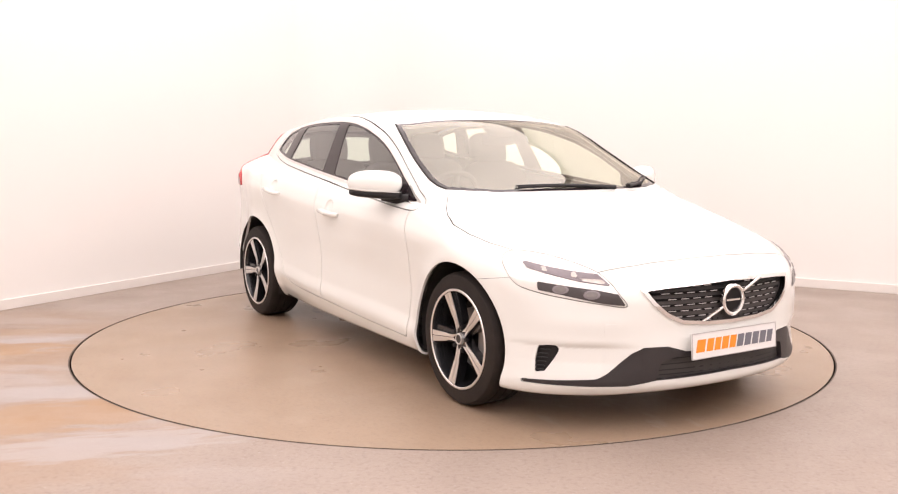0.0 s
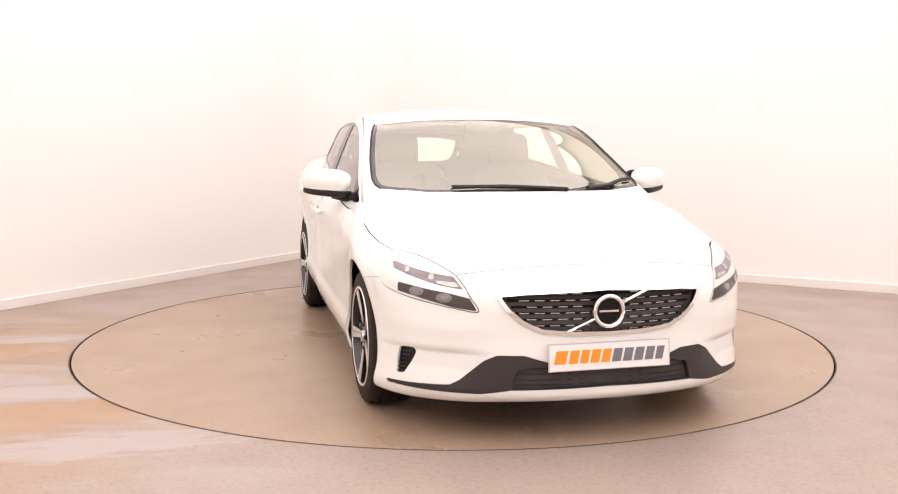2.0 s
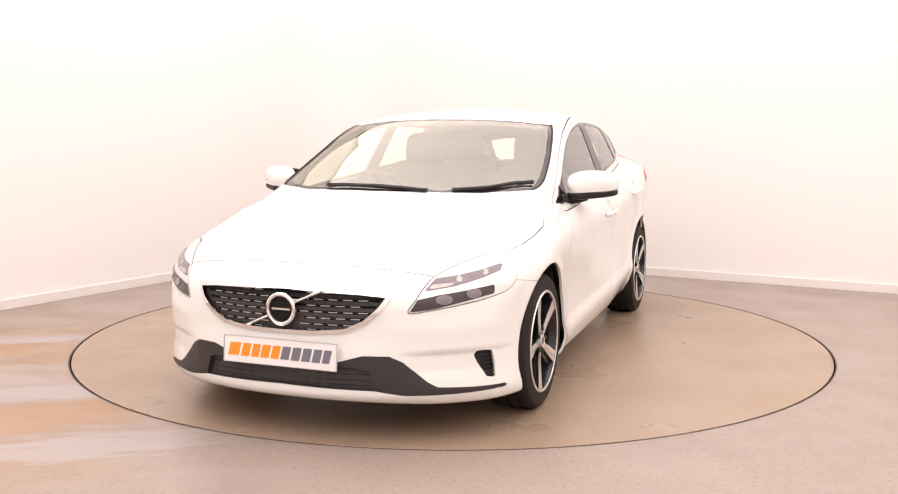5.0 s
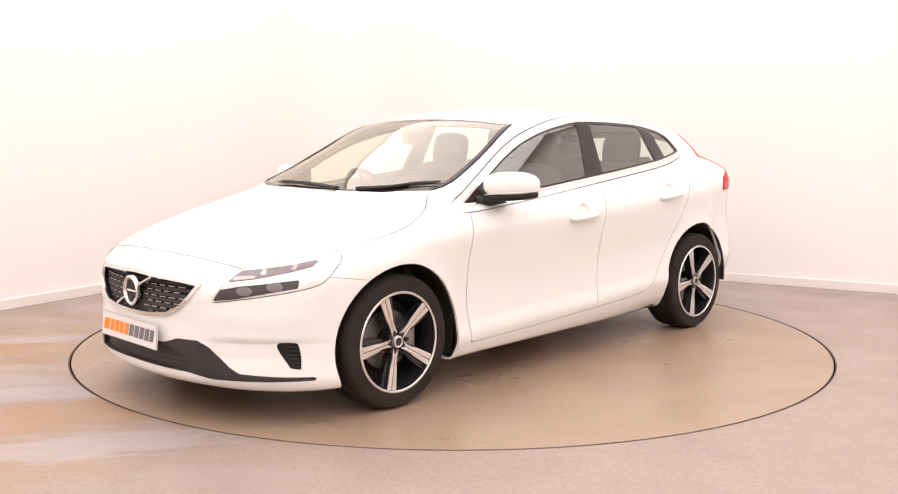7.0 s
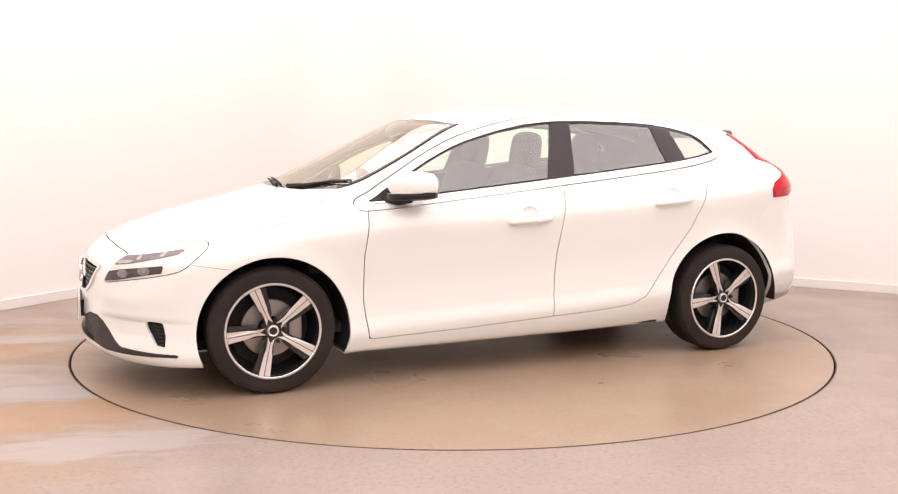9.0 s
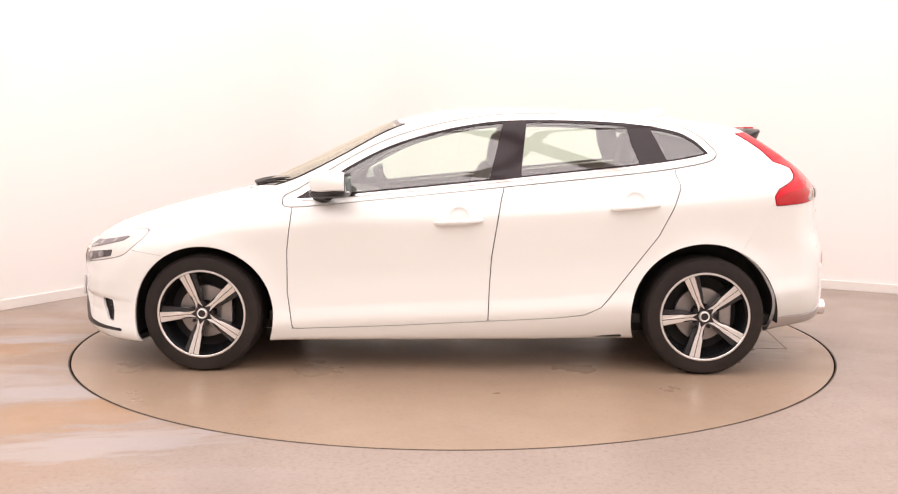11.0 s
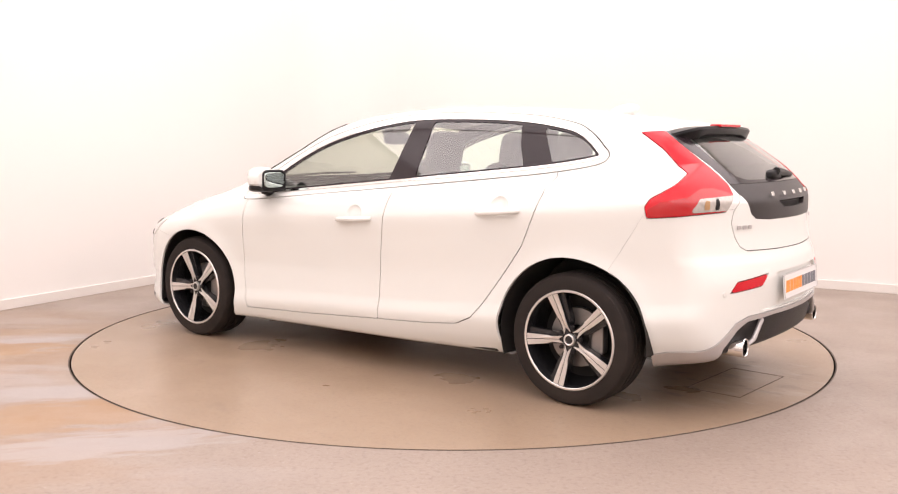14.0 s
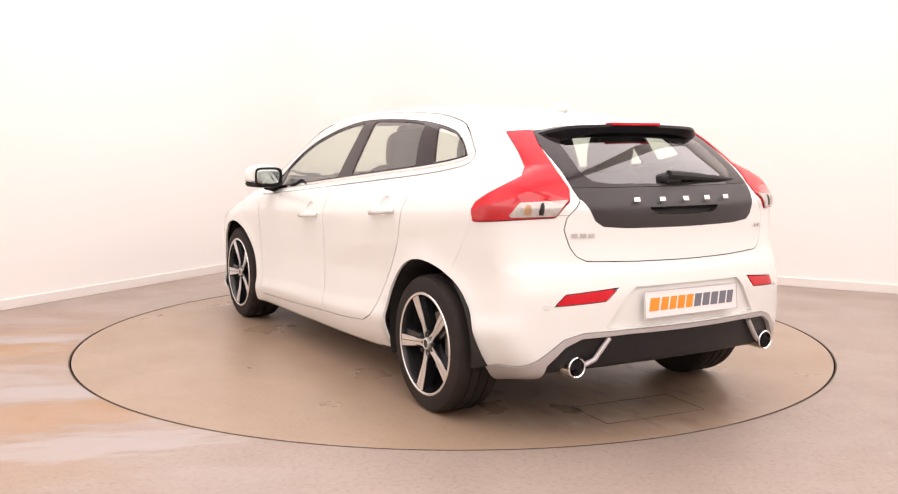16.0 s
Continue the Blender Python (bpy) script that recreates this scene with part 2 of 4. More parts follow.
def top_height(x, y):
    """Height of bonnet, windscreen, roof and rear window."""
    screen = hill(x, 0.75, 0.55)
    xs = x + 0.20 * y * y * screen + 0.10 * y * y * hill(x, 2.0, 0.5) - 0.1 * y * y * hill(x, -1.8, 0.35)
    mid = lerp(xs, -2.2, 0.86, -2.06, 1.0, -1.76, 1.283, -1.6, 1.318, -1.3, 1.357, -0.8, 1.405, -0.3, 1.422, 0.05, 1.406, 0.33, 1.354, 0.66, 1.21, 0.99, 1.05, 1.15, 0.982, 1.21, 0.964, 1.32, 0.938, 1.6, 0.872, 1.9, 0.785, 2.05, 0.722, 2.14, 0.66, 2.2, 0.58)
    crown = lerp(x, -2.0, 0.10, -1.0, 0.12, 0.0, 0.12, 0.5, 0.09, 1.0, 0.055, 1.4, 0.11, 2.1, 0.16)
    ridge = 0.012 * hill(y, 0.60, 0.09) * hill(x, 1.5, 0.5)
    return mid - crown * y * y - 0.06 * y**4 + ridge


def nose(y, z):
    mid = lerp(z, 0.14, 2.12, 0.17, 2.155, 0.215, 2.182, 0.27, 2.185, 0.36, 2.182, 0.46, 2.175, 0.55, 2.175, 0.64, 2.165, 0.70, 2.12, 0.78, 2.02, 0.9, 1.8)
    hollow = np.clip((y - 0.46) / 0.14, 0, 1) * np.clip((0.402 - z) / 0.032, 0, 1) ** 2 * np.clip((z - 0.225) / 0.08, 0, 1)
    brow = hill(z, 0.47, 0.05) * np.clip((y - 0.40) / 0.2, 0, 1)
    return mid - 0.30 * y * y - 0.35 * y**4 - 0.018 * hollow + 0.008 * brow


def tail(y, z):
    mid = lerp(z, 0.20, -2.03, 0.30, -2.085, 0.40, -2.105, 0.60, -2.115, 0.68, -2.105, 0.74, -2.085, 0.85, -2.075, 0.95, -2.075, 1.0, -2.042, 1.26, -1.72, 1.36, -1.58)
    a = lerp(z, 0.3, 0.22, 0.6, 0.25, 0.78, 0.29, 0.95, 0.30, 1.08, 0.27, 1.25, 0.31)
    b = lerp(z, 0.3, 0.12, 0.6, 0.15, 0.9, 0.14, 1.08, 0.12, 1.25, 0.2)
    return mid + a * y * y + b * y**4


def under(x):
    return lerp(x, -2.1, 0.30, -1.75, 0.23, -1.5, 0.185, 0.0, 0.172, 1.4, 0.160, 1.75, 0.153, 1.95, 0.156, 2.1, 0.170, 2.2, 0.178)


def skin(p):
    """Below zero inside the body, zero on its skin."""
    x, y, z = p[..., 0], np.abs(p[..., 1]), p[..., 2]
    f = soft_max(y - side_width(x, z), (z - top_height(x, y)) * 0.85, lerp(x, -2.2, 0.05, -1.2, 0.07, 0.2, 0.06, 0.6, 0.03, 1.0, 0.05, 1.5, 0.10, 2.2, 0.10))
    f = soft_max(f, x - nose(y, z), 0.09)
    f = soft_max(f, (tail(y, z) - x) * 0.9, 0.07)
    return soft_max(f, under(x) - z, 0.03)


def skin_normal(p):
    e = 0.004
    n = np.stack([skin(p + e * np.eye(3)[k]) - skin(p - e * np.eye(3)[k]) for k in range(3)], -1)
    return n / (np.linalg.norm(n, axis=-1, keepdims=True) + 1e-12)


def reach(eye, way, far):
    """First meeting of rays from inside the body with its skin."""
    a, b = np.zeros(len(way)), np.full(len(way), far)
    for _ in range(36):
        m = (a + b) / 2
        out = skin(eye + way * m[:, None]) > 0
        a, b = np.where(out, a, m), np.where(out, m, b)
    return eye + way * a[:, None]
# ---- mesh helpers ----


def link_mesh(name, me, mat, parent=None, label=""):
    if mat:
        me.materials.append(mat)
    ob = new(name, me)
    if parent:
        ob.parent = parent
    if label:
        ob["label"] = label
    return ob


def part(name, bm, mat, parent=None, label="", smooth=False):
    me = bpy.data.meshes.new(name)
    bmesh.ops.recalc_face_normals(bm, faces=bm.faces)
    bm.to_mesh(me)
    bm.free()
    if smooth:
        me.shade_smooth()
        me.set_sharp_from_angle(angle=radians(35))
    return link_mesh(name, me, mat, parent, label)


def add_box(bm, x0, x1, y0, y1, z0, z1, bevel=0.0, m=None):
    made = bmesh.ops.create_cube(bm, size=1.0, matrix=Matrix.Translation(((x0 + x1) / 2, (y0 + y1) / 2, (z0 + z1) / 2)) @ Matrix.Diagonal((x1 - x0, y1 - y0, z1 - z0, 1)))
    vs = made["verts"]
    if bevel:
        es = list({e for v in vs for e in v.link_edges})
        r = bmesh.ops.bevel(bm, geom=es, offset=bevel, segments=2, affect="EDGES", profile=0.6)
        vs = list({v for f in r["faces"] for v in f.verts} | {v for v in vs if v.is_valid})
    if m:
        bmesh.ops.transform(bm, matrix=m, verts=vs)
    return vs


def lathe(profile, steps=64, axis="y", close=False):
    """A bmesh turned from (radius, offset) pairs about an axis."""
    bm = bmesh.new()
    rings = []
    for i in range(steps):
        a = 2 * math.pi * i / steps
        rings.append([bm.verts.new((r * math.cos(a), o, r * math.sin(a)) if axis == "y" else (r * math.cos(a), r * math.sin(a), o) if axis == "z" else (o, r * math.cos(a), r * math.sin(a))) for r, o in profile])
    n = len(profile)
    for i in range(steps):
        a, b = rings[i], rings[(i + 1) % steps]
        for j in range(n if close else n - 1):
            k = (j + 1) % n
            bm.faces.new((a[j], a[k], b[k], b[j]))
    return bm


def tube(points, radius, sides=10, closed=False):
    """A bmesh tube along points."""
    bm = bmesh.new()
    pts = [Vector(p) for p in points]
    rings = []
    for i, p in enumerate(pts):
        a = pts[(i - 1) % len(pts)] if closed or i else p
        b = pts[(i + 1) % len(pts)] if closed or i < len(pts) - 1 else p
        d = (b - a).normalized()
        side = d.cross(Vector((0, 0, 1)))
        side = side.normalized() if side.length > 0.05 else d.cross(Vector((1, 0, 0))).normalized()
        up = side.cross(d)
        r = radius[i] if isinstance(radius, (list, tuple)) else radius
        rings.append([bm.verts.new(p + (side * math.cos(k * 2 * math.pi / sides) + up * math.sin(k * 2 * math.pi / sides)) * r) for k in range(sides)])
    for i in range(len(pts) if closed else len(pts) - 1):
        a, b = rings[i], rings[(i + 1) % len(pts)]
        for k in range(sides):
            bm.faces.new((a[k], a[(k + 1) % sides], b[(k + 1) % sides], b[k]))
    if not closed:
        bm.faces.new(rings[0])
        bm.faces.new(rings[-1][::-1])
    return bm


def prism(outline, depth, to_world, bevel=0.0):
    """A bmesh slab: a 2D outline thickened by depth, then placed by to_world."""
    bm = bmesh.new()
    a = [bm.verts.new((u, v, 0)) for u, v in outline]
    b = [bm.verts.new((u, v, depth)) for u, v in outline]
    bm.faces.new(a)
    bm.faces.new(b[::-1])
    for i in range(len(a)):
        j = (i + 1) % len(a)
        bm.faces.new((a[i], b[i], b[j], a[j]))
    if bevel:
        bmesh.ops.bevel(bm, geom=[e for e in bm.edges if e.verts[0] in b and e.verts[1] in b], offset=bevel, segments=2, affect="EDGES")
    bmesh.ops.transform(bm, matrix=to_world, verts=bm.verts)
    return bm


def rounded(outline, steps=6):
    """A closed outline made smooth (Catmull-Rom)."""
    p = np.array(outline, float)
    out = []
    n = len(p)
    for i in range(n):
        a, b, c, d = p[i - 1], p[i], p[(i + 1) % n], p[(i + 2) % n]
        for s in np.arange(steps) / steps:
            out.append(0.5 * (2 * b + (c - a) * s + (2 * a - 5 * b + 4 * c - d) * s * s + (3 * b - a - 3 * c + d) * s**3))
    return np.array(out)


def outline_distance(u, v, outline, smooth=False):
    """Signed distance of (u, v) from a closed outline, below zero inside."""
    p = rounded(outline) if smooth else np.array(outline, float)
    q = np.roll(p, -1, 0)
    best = np.full(u.shape, 9.0)
    inside = np.zeros(u.shape, bool)
    near = (u > p[:, 0].min() - 0.1) & (u < p[:, 0].max() + 0.1) & (v > p[:, 1].min() - 0.1) & (v < p[:, 1].max() + 0.1)
    un, vn = u[near], v[near]
    bn, ins = np.full(un.shape, 9.0), np.zeros(un.shape, bool)
    for (ax, ay), (bx, by) in zip(p, q):
        dx, dy = bx - ax, by - ay
        s = np.clip(((un - ax) * dx + (vn - ay) * dy) / (dx * dx + dy * dy + 1e-15), 0, 1)
        bn = np.minimum(bn, np.hypot(un - ax - s * dx, vn - ay - s * dy))
        if ay != by:
            ins ^= ((ay > vn) != (by > vn)) & (un < (bx - ax) * (vn - ay) / (by - ay) + ax)
    best[near] = bn
    inside[near] = ins
    return np.where(inside, -best, best)


class Sheet:
    """A triangle sheet with its own normals, which can be cut along any line where a distance is zero."""

    def __init__(self, v, n, f):
        self.v, self.n, self.f = v, n, f

    def below(self, d):
        """The piece where d < 0, cut cleanly along d = 0."""
        d = np.where(np.abs(d) < 1e-7, 1e-7, d)
        neg = d[self.f] < 0
        count = neg.sum(1)
        keep = [self.f[count == 3]]
        mixed = self.f[(count == 1) | (count == 2)]
        cm = count[(count == 1) | (count == 2)]
        if len(mixed):
            nm = d[mixed] < 0
            lone = np.where(cm == 1, nm.argmax(1), (~nm).argmax(1))
            r = np.arange(len(mixed))
            a, b, c = mixed[r, lone], mixed[r, (lone + 1) % 3], mixed[r, (lone + 2) % 3]
            pairs = np.concatenate([np.stack([a, b], 1), np.stack([a, c], 1)])
            key = np.sort(pairs, 1)
            uniq, inv = np.unique(key, axis=0, return_inverse=True)
            inv = inv.reshape(-1)
            s = (d[uniq[:, 0]] / (d[uniq[:, 0]] - d[uniq[:, 1]]))[:, None]
            nv = self.v[uniq[:, 0]] * (1 - s) + self.v[uniq[:, 1]] * s
            nn = self.n[uniq[:, 0]] * (1 - s) + self.n[uniq[:, 1]] * s
            base = len(self.v)
            ab, ac = base + inv[:len(mixed)], base + inv[len(mixed):]
            one = cm == 1
            keep.append(np.stack([a, ab, ac], 1)[one])
            keep.append(np.stack([ab, b, c], 1)[~one])
            keep.append(np.stack([ab, c, ac], 1)[~one])
            v, n = np.concatenate([self.v, nv]), np.concatenate([self.n, nn])
        else:
            v, n = self.v, self.n
        f = np.concatenate(keep)
        used, inv = np.unique(f, return_inverse=True)
        return Sheet(v[used], n[used], inv.reshape(-1, 3))

    def split(self, dist, gap=0.004):
        """(inside, outside) of a distance function of the sheet, with a joint between."""
        d = dist(self)
        return self.below(d + gap / 2), self.below(-d + gap / 2)

    def moved(self, depth):
        return Sheet(self.v + self.n * depth, self.n, self.f)

    def mirrored(self):
        k = np.array([1, -1, 1.0])
        return Sheet(self.v * k, self.n * k, self.f[:, ::-1])

    def both(self):
        m = self.mirrored()
        v = np.concatenate([self.v, m.v])
        v[np.abs(v[:, 1]) < 1e-6, 1] = 0
        return Sheet(v, np.concatenate([self.n, m.n]), np.concatenate([self.f, m.f + len(self.v)]))

    def rim(self, depth):
        """The sheet with its edges turned inwards by depth."""
        e = np.concatenate([self.f[:, [0, 1]], self.f[:, [1, 2]], self.f[:, [2, 0]]])
        key = e.min(1) * len(self.v) + e.max(1)
        _, first, count = np.unique(key, return_index=True, return_counts=True)
        e = e[first[count == 1]]
        e = e[~((np.abs(self.v[e[:, 0], 1]) < 1e-6) & (np.abs(self.v[e[:, 1], 1]) < 1e-6))]
        k = len(self.v)
        m = len(e)
        v = np.concatenate([self.v, self.v[e[:, 0]], self.v[e[:, 1]], self.v[e[:, 1]] - self.n[e[:, 1]] * depth, self.v[e[:, 0]] - self.n[e[:, 0]] * depth])
        side = np.cross(self.v[e[:, 1]] - self.v[e[:, 0]], self.n[e[:, 0]])
        side /= np.linalg.norm(side, axis=1, keepdims=True) + 1e-12
        n = np.concatenate([self.n, side, side, side, side])
        i = np.arange(m)
        a, b, c, d = k + i, k + m + i, k + 2 * m + i, k + 3 * m + i
        return Sheet(v, n, np.concatenate([self.f, np.stack([b, a, d], 1), np.stack([b, d, c], 1)]))

    def build(self, name, mat, parent, label="", rim=0.012):
        s = self.rim(rim) if rim else self
        me = bpy.data.meshes.new(name)
        me.from_pydata(s.v.tolist(), [], s.f.tolist())
        me.shade_smooth()
        n = s.n / (np.linalg.norm(s.n, axis=1, keepdims=True) + 1e-12)
        me.normals_split_custom_set_from_vertices(n.tolist())
        return link_mesh(name, me, mat, parent, label)


def skin_sheet():
    """The half body (y >= 0) as a fine sheet: a box's front, side, top and back drawn out to the skin."""
    nx, ny, nz = 400, 76, 130
    xs, ys, zs = np.linspace(-2.1, 2.15, nx), np.linspace(0, 0.86, ny), np.linspace(-0.20, 1.30, nz)
    grids = []
    for u, v, put in ((xs, zs, lambda a, b: (a, 0.86, b)), (xs, ys, lambda a, b: (a, b, 1.30)), (ys, zs, lambda a, b: (2.15, a, b)), (ys, zs, lambda a, b: (-2.1, a, b))):
        grids.append(np.array([[put(a, b) for b in v] for a in u]))
    v, f, seen = [], [], {}
    for gi, gr in enumerate(grids):
        h, w, _ = gr.shape
        ids = np.empty((h, w), int)
        for i in range(h):
            for j in range(w):
                k = tuple(np.round(gr[i, j], 5))
                if k not in seen:
                    seen[k] = len(v)
                    v.append(gr[i, j])
                ids[i, j] = seen[k]
        a, b, c, d = ids[:-1, :-1].ravel(), ids[1:, :-1].ravel(), ids[1:, 1:].ravel(), ids[:-1, 1:].ravel()
        f += [np.stack([a, b, c], 1), np.stack([a, c, d], 1)]
    v, f = np.array(v), np.concatenate(f)
    eye = np.stack([v[:, 0] * 0.80, np.zeros(len(v)), np.full(len(v), 0.60)], 1)
    way = v - eye
    way /= np.linalg.norm(way, axis=1, keepdims=True)
    p = reach(eye, way, 2.2)
    n = skin_normal(p)
    g = np.cross(p[f[:, 1]] - p[f[:, 0]], p[f[:, 2]] - p[f[:, 0]])
    flip = (g * n[f].mean(1)).sum(1) < 0
    f[flip] = f[flip][:, ::-1]
    return Sheet(p, n, f)
# ---- the room ----


def room_slab(name, x0, x1, y0, y1, z0, z1, mat, bevel=0.0):
    bm = bmesh.new()
    add_box(bm, x0, x1, y0, y1, z0, z1, bevel)
    bmesh.ops.transform(bm, matrix=ROOM, verts=bm.verts)
    return tagged(part(name, bm, mat), kind="structure")


TABLE_AT = Vector((0.0, 0.098, 0.0))
TABLE_R = 2.262


def floor_with_hole():
    bm = bmesh.new()
    n = 160
    c = ROOM.inverted() @ TABLE_AT
    inner, outer = [], []
    corners = [(-0.15, 0.15), (ROOM_X + 0.15, 0.15), (ROOM_X + 0.15, -ROOM_Y - 0.15), (-0.15, -ROOM_Y - 0.15)]
    for i in range(n):
        a = 2 * math.pi * i / n
        dx, dy = math.cos(a), math.sin(a)
        inner.append(bm.verts.new((c.x + dx * (TABLE_R + 0.016), c.y + dy * (TABLE_R + 0.016), 0)))
        tx = ((ROOM_X + 0.15 if dx > 0 else -0.15) - c.x) / dx if abs(dx) > 1e-9 else 1e9
        ty = ((0.15 if dy > 0 else -ROOM_Y - 0.15) - c.y) / dy if abs(dy) > 1e-9 else 1e9
        s = min(tx, ty)
        outer.append(bm.verts.new((c.x + dx * s, c.y + dy * s, 0)))
    low = [bm.verts.new(v.co + Vector((0, 0, -0.12))) for v in inner]
    for i in range(n):
        j = (i + 1) % n
        bm.faces.new((inner[i], inner[j], outer[j], outer[i]))
        bm.faces.new((inner[j], inner[i], low[i], low[j]))
    for cx, cy in corners:
        near = sorted(range(n), key=lambda i: (outer[i].co.x - cx) ** 2 + (outer[i].co.y - cy) ** 2)[0]
        bm.faces.ensure_lookup_table()
        outer[near].co.x, outer[near].co.y = cx, cy
    bmesh.ops.transform(bm, matrix=ROOM, verts=bm.verts)
    return tagged(part("floor", bm, FLOOR), "painted concrete floor with worn brown patches", "floor", kind="structure")


floor_with_hole()
room_slab("pit", 0, ROOM_X, -ROOM_Y, 0, -0.2, -0.121, GAPDARK)
room_slab("wall_north", -0.15, ROOM_X + 0.15, 0, 0.15, 0, ROOM_H, WALL)
room_slab("wall_west", -0.15, 0, -ROOM_Y - 0.15, 0, 0, ROOM_H, WALL)
room_slab("wall_east", ROOM_X, ROOM_X + 0.15, -ROOM_Y - 0.15, 0, 0, ROOM_H, WALL)
room_slab("wall_south", 0, ROOM_X, -ROOM_Y - 0.15, -ROOM_Y, 0, ROOM_H, WALL)
room_slab("ceiling", -0.15, ROOM_X + 0.15, -ROOM_Y - 0.15, 0.15, ROOM_H, ROOM_H + 0.15, PANEL)
room_slab("baseboard_north", 0.016, ROOM_X, -0.016, 0, 0, 0.075, SKIRT, 0.004)
room_slab("baseboard_west", 0, 0.016, -ROOM_Y, 0, 0, 0.075, SKIRT, 0.004)

# the rounded inner corner where the two back walls meet
bm = bmesh.new()
cove, k = 0.75, 20
ring = [(cove - cove * math.cos(math.pi / 2 * i / k), -cove + cove * math.sin(math.pi / 2 * i / k)) for i in range(k + 1)]
for z0, z1, off in ((0, ROOM_H, 0.0),):
    lo, hi = [bm.verts.new((x, y, z0)) for x, y in ring], [bm.verts.new((x, y, z1)) for x, y in ring]
    for i in range(k):
        bm.faces.new((lo[i], lo[i + 1], hi[i + 1], hi[i]))
bmesh.ops.transform(bm, matrix=ROOM, verts=bm.verts)
tagged(part("wall_corner", bm, WALL, smooth=True), kind="structure")

bm = lathe([(0.0, 0.0), (1.2, 0.0), (TABLE_R - 0.001, 0.0), (TABLE_R, -0.001), (TABLE_R, -0.10), (0.0, -0.10)], 200, "z")
bmesh.ops.remove_doubles(bm, verts=bm.verts, dist=1e-5)
turntable = tagged(part("turntable", bm, TABLE), "round flush turntable of stained buff concrete", "turntable")
turntable.location = TABLE_AT
# dark ring round the turntable's side, painting shade into the gap
part("turntable_edge", lathe([(TABLE_R + 0.0015, -0.0008), (TABLE_R + 0.0015, -0.10)], 200, "z"), GAPDARK, turntable, "dark ring standing in for shade in the turntable gap")
bm = lathe([(TABLE_R + 0.0165, 0.0006), (TABLE_R + 0.0100, 0.0006), (TABLE_R + 0.0095, 0.0), (TABLE_R + 0.0095, -0.119)], 200, "z")
bmesh.ops.transform(bm, matrix=Matrix.Translation(TABLE_AT), verts=bm.verts)
tagged(part("pit_edge", bm, JOINT), kind="structure")
bm = bmesh.new()
for x0, x1, y0, y1 in ((-0.27, 0.27, -0.142, -0.138), (-0.27, 0.27, 0.138, 0.142), (-0.27, -0.266, -0.135, 0.135), (0.266, 0.27, -0.135, 0.135)):
    add_box(bm, x0, x1, y0, y1, -0.002, 0.0012)
hatch = part("hatch_joint", bm, JOINT, turntable, "thin dark joint of a hatch in the turntable")
hatch.matrix_local = pose(-1.88, 0.104, 0, 0, 0, 85)
# ---- the car: front towards +x, its left towards +y, wheels on z = 0 ----
car = tagged(new("car"), "white five-door hatchback car parked on the turntable", "car")
FRONT_X, REAR_X = 1.3235, -1.3235

WINDOWS = [(0.845, 0.905), (0.345, 0.950), (-0.2, 1.004), (-0.72, 1.057), (-1.12, 1.101), (-1.36, 1.146), (-1.352, 1.185), (-1.27, 1.252), (-1.165, 1.292), (-0.93, 1.328), (-0.6, 1.344), (-0.275, 1.341), (-0.05, 1.313), (0.13, 1.273), (0.31, 1.218), (0.475, 1.143), (0.64, 1.047), (0.79, 0.955)]
SCREEN = [(0.358, -0.1), (0.358, 0.0), (0.348, 0.22), (0.30, 0.53), (0.262, 0.612), (0.45, 0.662), (0.65, 0.702), (0.83, 0.724), (0.90, 0.722), (0.957, 0.705), (1.035, 0.615), (1.095, 0.50), (1.15, 0.29), (1.172, 0.10), (1.176, 0.0), (1.176, -0.1)]
BONNET = [(2.044, -0.1), (2.044, 0.0), (2.034, 0.21), (2.003, 0.416), (1.96, 0.585), (1.84, 0.655), (1.64, 0.775), (1.50, 0.815), (1.36, 0.833), (1.23, 0.838), (1.14, 0.815), (1.06, 0.77), (1.0, 0.722), (1.065, 0.64), (1.13, 0.515), (1.186, 0.29), (1.208, 0.10), (1.212, 0.0), (1.212, -0.1)]
HEADLAMP = [(-1.553, 0.545), (-1.50, 0.602), (-1.45, 0.643), (-1.37, 0.682), (-1.22, 0.718), (-1.05, 0.743), (-0.886, 0.753), (-0.808, 0.746), (-0.788, 0.722), (-0.805, 0.692), (-0.89, 0.625), (-1.03, 0.596), (-1.25, 0.571), (-1.41, 0.555)]
HEADLAMP_UPPER = [(-1.46, 0.628), (-1.374, 0.673), (-1.234, 0.682), (-1.08, 0.697), (-0.905, 0.719), (-0.955, 0.691), (-1.071, 0.672), (-1.279, 0.644)]
HEADLAMP_LOWER = [(-1.546, 0.549), (-1.50, 0.596), (-1.374, 0.613), (-1.234, 0.624), (-1.022, 0.641), (-1.032, 0.606), (-1.111, 0.598), (-1.257, 0.580), (-1.412, 0.559)]
TAILLAMP = [(-0.965, 1.268), (-1.07, 1.187), (-1.128, 1.121), (-1.137, 1.085), (-1.078, 1.061), (-0.956, 1.014), (-0.876, 0.978), (-0.845, 0.943), (-0.858, 0.893), (-1.109, 0.910), (-1.351, 0.920), (-1.426, 0.985), (-1.412, 1.035), (-1.305, 1.122), (-1.185, 1.217), (-1.13, 1.275)]
